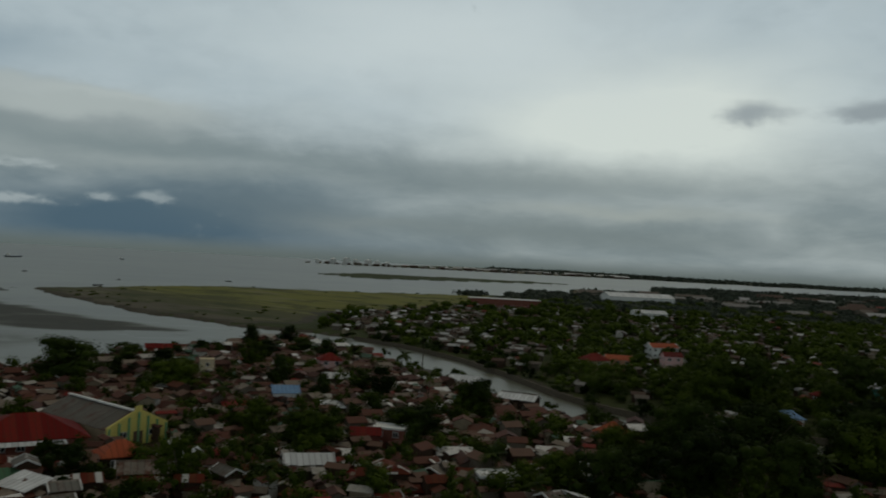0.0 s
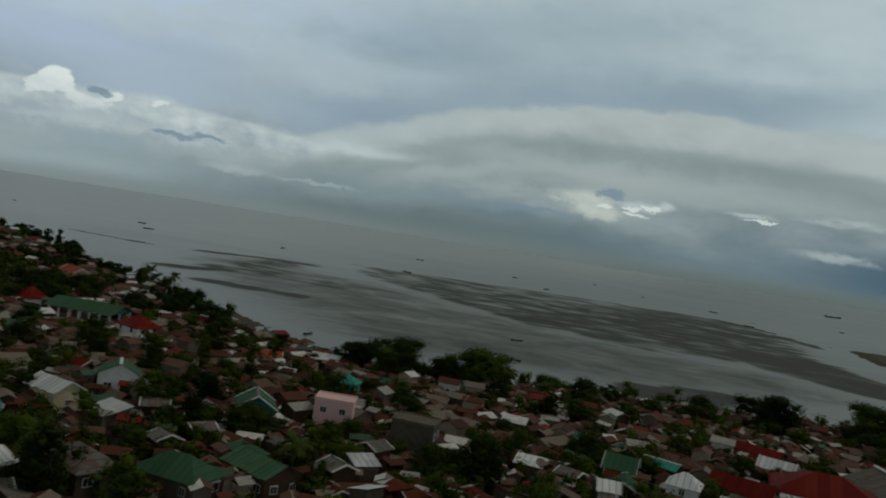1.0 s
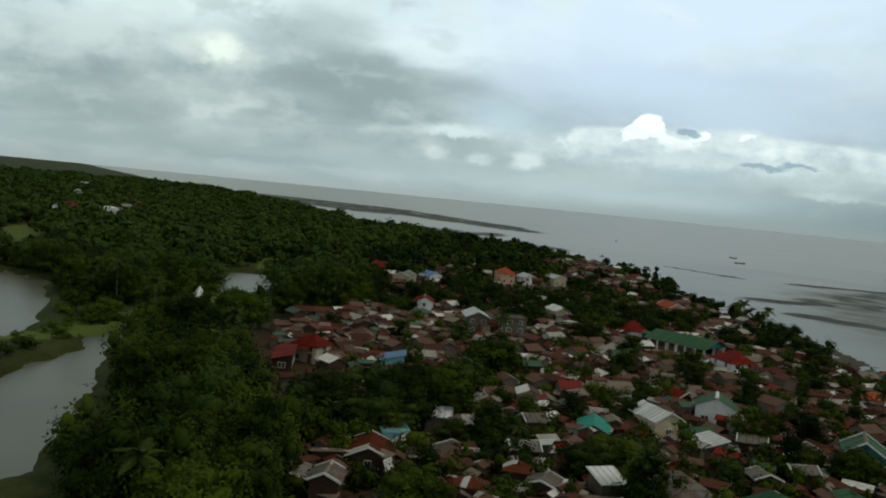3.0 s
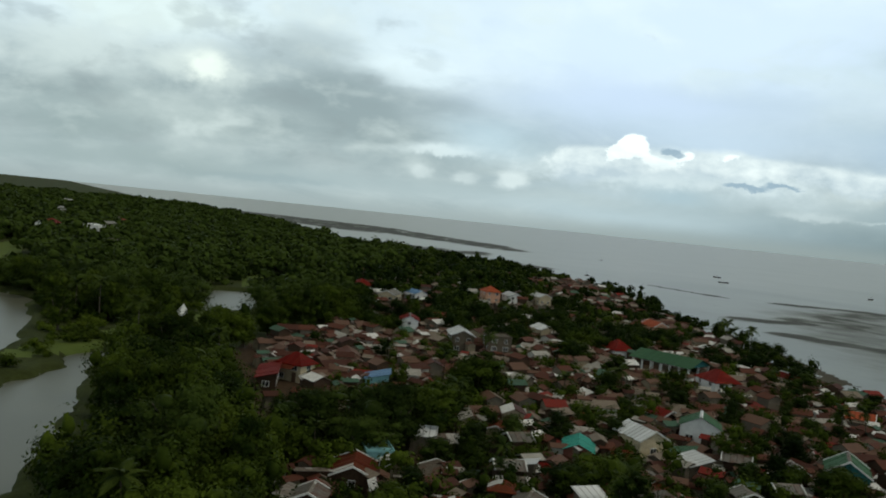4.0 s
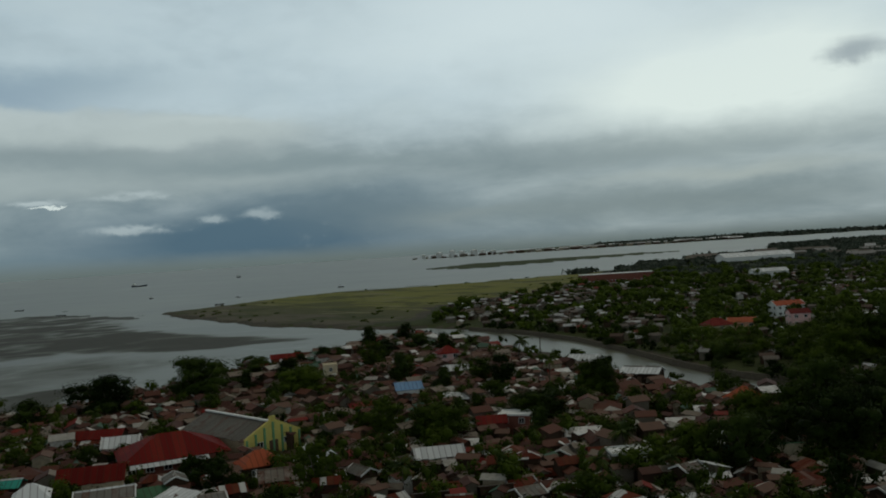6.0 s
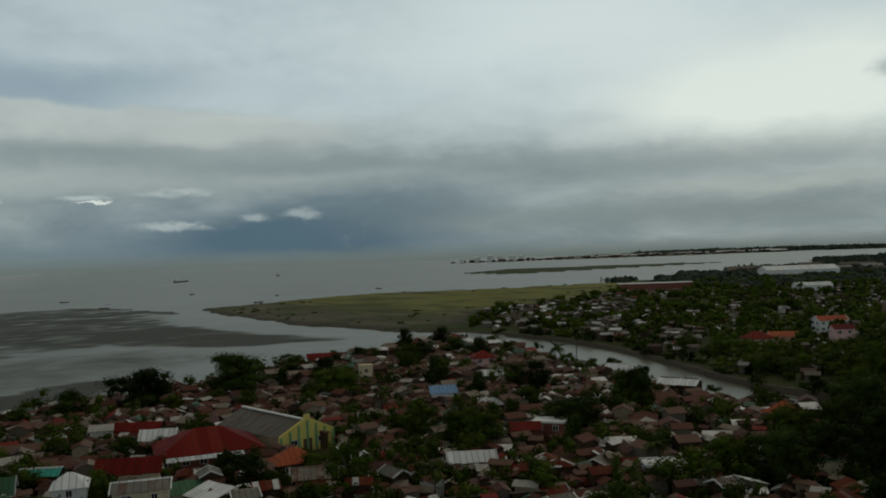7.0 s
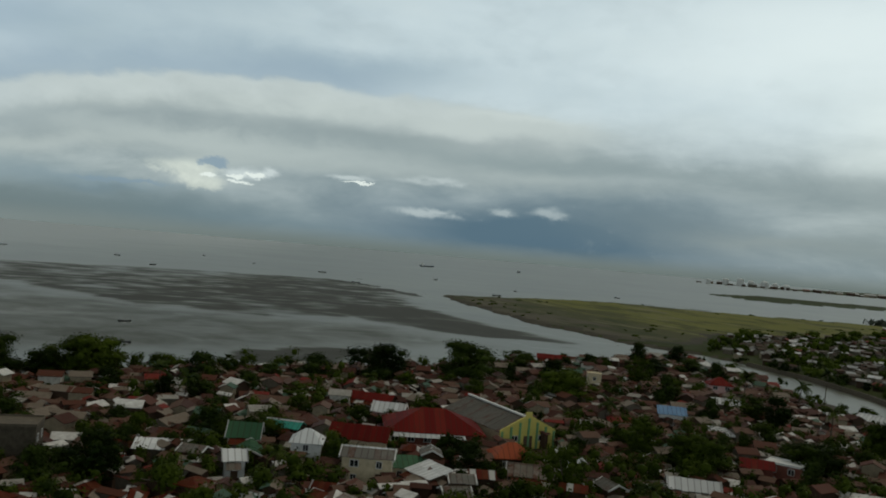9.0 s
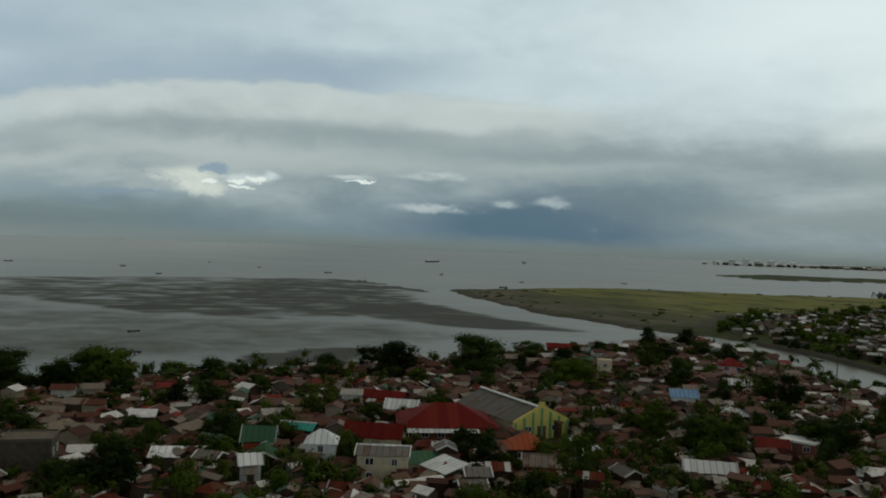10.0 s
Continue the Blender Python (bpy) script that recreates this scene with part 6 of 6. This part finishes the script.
boat = outrigger_boat()
for i, (x, y) in enumerate(((-560, 860), (-470, 980), (-690, 900), (-760, 740), (-900, 700), (-610, 640), (-840, 980), (-430, 720), (-300, 760), (-330, 890), (-245, 1000),
                            (-620, 470), (-225, 165), (-232, 158), (-238, 172), (-215, 215), (-260, 260), (-246, 150), (-1050, 240), (-900, 330), (-800, 300), (-760, 420), (-700, 150))):
    m = pose(x, y, 0.05, 0, 0, 40 + 47 * i % 180) @ Matrix.Scale(0.6 if math.hypot(x, y) < 500 else 1.0, 4)
    ob = copy_thing(boat, m) if i else boat
    ob.matrix_basis = m
cargo_ship(-790, 1600, 80, 46, "grey cargo ship with white bridge far out at sea")
cargo_ship(-700, 1900, 100, 40, "low grey coaster far out at sea")
for x, y, r, h in ((-395, 3130, 11, 13), (-350, 3150, 12, 16), (-318, 3180, 11, 13), (-272, 3170, 13, 14), (-450, 3110, 8, 9), (-205, 3200, 11, 10), (-240, 3190, 9, 12)):
    storage_tank(x, y, r, h * 1.4)
port_homes = [(-480 + 34 * i, 3095 + 9 * i + 14 * (i % 3), 12 * (i % 4) - 10, 14 + 7 * (i % 3), 10, 3 + 2 * (i % 3)) for i in range(30)]
M_PALE_ROOF = cluster_material("warehouse_roofs", [(0.0, (0.36, 0.36, 0.35)), (0.35, (0.55, 0.56, 0.55)), (0.75, (0.68, 0.69, 0.68))])
warehouses = [(math.sin(radians(1.2 + 0.82 * i)) * (3290 + 25 * (i % 3)) - 60, math.cos(radians(1.2 + 0.82 * i)) * (3290 + 25 * (i % 3)) + 16 * i, 6 - 5 * (i % 3), 26 + 11 * (i % 4), 16, 6 + i % 3) for i in range(16)]
home_cluster("harbour_warehouses", warehouses, "long pale-roofed warehouses along the far harbour shore", M_PALE_ROOF)
home_cluster("harbour_sheds", port_homes, "distant low reddish and pale harbour sheds on the far shore", M_BANK_ROOF)


def white_tent(x, y):
    """A steep white canvas tent with a centre pole and four guyed corners."""
    root = new("white_tent")
    root.matrix_basis = pose(x, y, HOME_Z, 0, 0, 30)
    bm = bmesh.new()
    tip = bm.verts.new((0, 0, 4.6))
    ring = [bm.verts.new((1.9 * a, 1.9 * b, 1.3)) for a, b in ((-1, -1), (0, -0.9), (1, -1), (0.9, 0), (1, 1), (0, 0.9), (-1, 1), (-0.9, 0))]
    foot = [bm.verts.new((v.co.x * 1.08, v.co.y * 1.08, -0.1)) for v in ring]
    for i in range(8):
        bm.faces.new((ring[i], ring[(i + 1) % 8], tip))
        bm.faces.new((foot[i], foot[(i + 1) % 8], ring[(i + 1) % 8], ring[i]))
    link("canvas", mesh_of("canvas", bm, M_WALL["white"]), root)
    bm = bmesh.new()
    limb(bm, (0, 0, -0.2), (0, 0, 5.2), 0.06, 0.05)
    link("pole", mesh_of("pole", bm, M_DOOR), root)
    tagged(root, "small white peaked tent on the grassy pond bank", "tent")


white_tent(-254, -62)


def river_wall():
    """A low concrete embankment along the far bank of the river."""
    line = [(-39, 407), (-12, 377), (9, 342), (25, 302), (37, 265), (46, 245), (62, 223), (130, 199)]
    bm = bmesh.new()
    rows = []
    for i, (x, y) in enumerate(line):
        a, b = line[max(0, i - 1)], line[min(len(line) - 1, i + 1)]
        out = Vector((b[1] - a[1], a[0] - b[0], 0)).normalized()
        rows.append([bm.verts.new(Vector((x, y, z)) + out * k) for k, z in ((1.4, -0.8), (0.5, 1.7), (-0.1, 1.7), (-0.3, 0.8))])
    for a, b in zip(rows, rows[1:]):
        for i in range(3):
            bm.faces.new((a[i], a[i + 1], b[i + 1], b[i]))
    bmesh.ops.recalc_face_normals(bm, faces=bm.faces)
    tagged(link("embankment", mesh_of("embankment", bm, M_WALL["concrete"])), "low weathered concrete embankment along the river", "embankment", kind="structure")


river_wall()
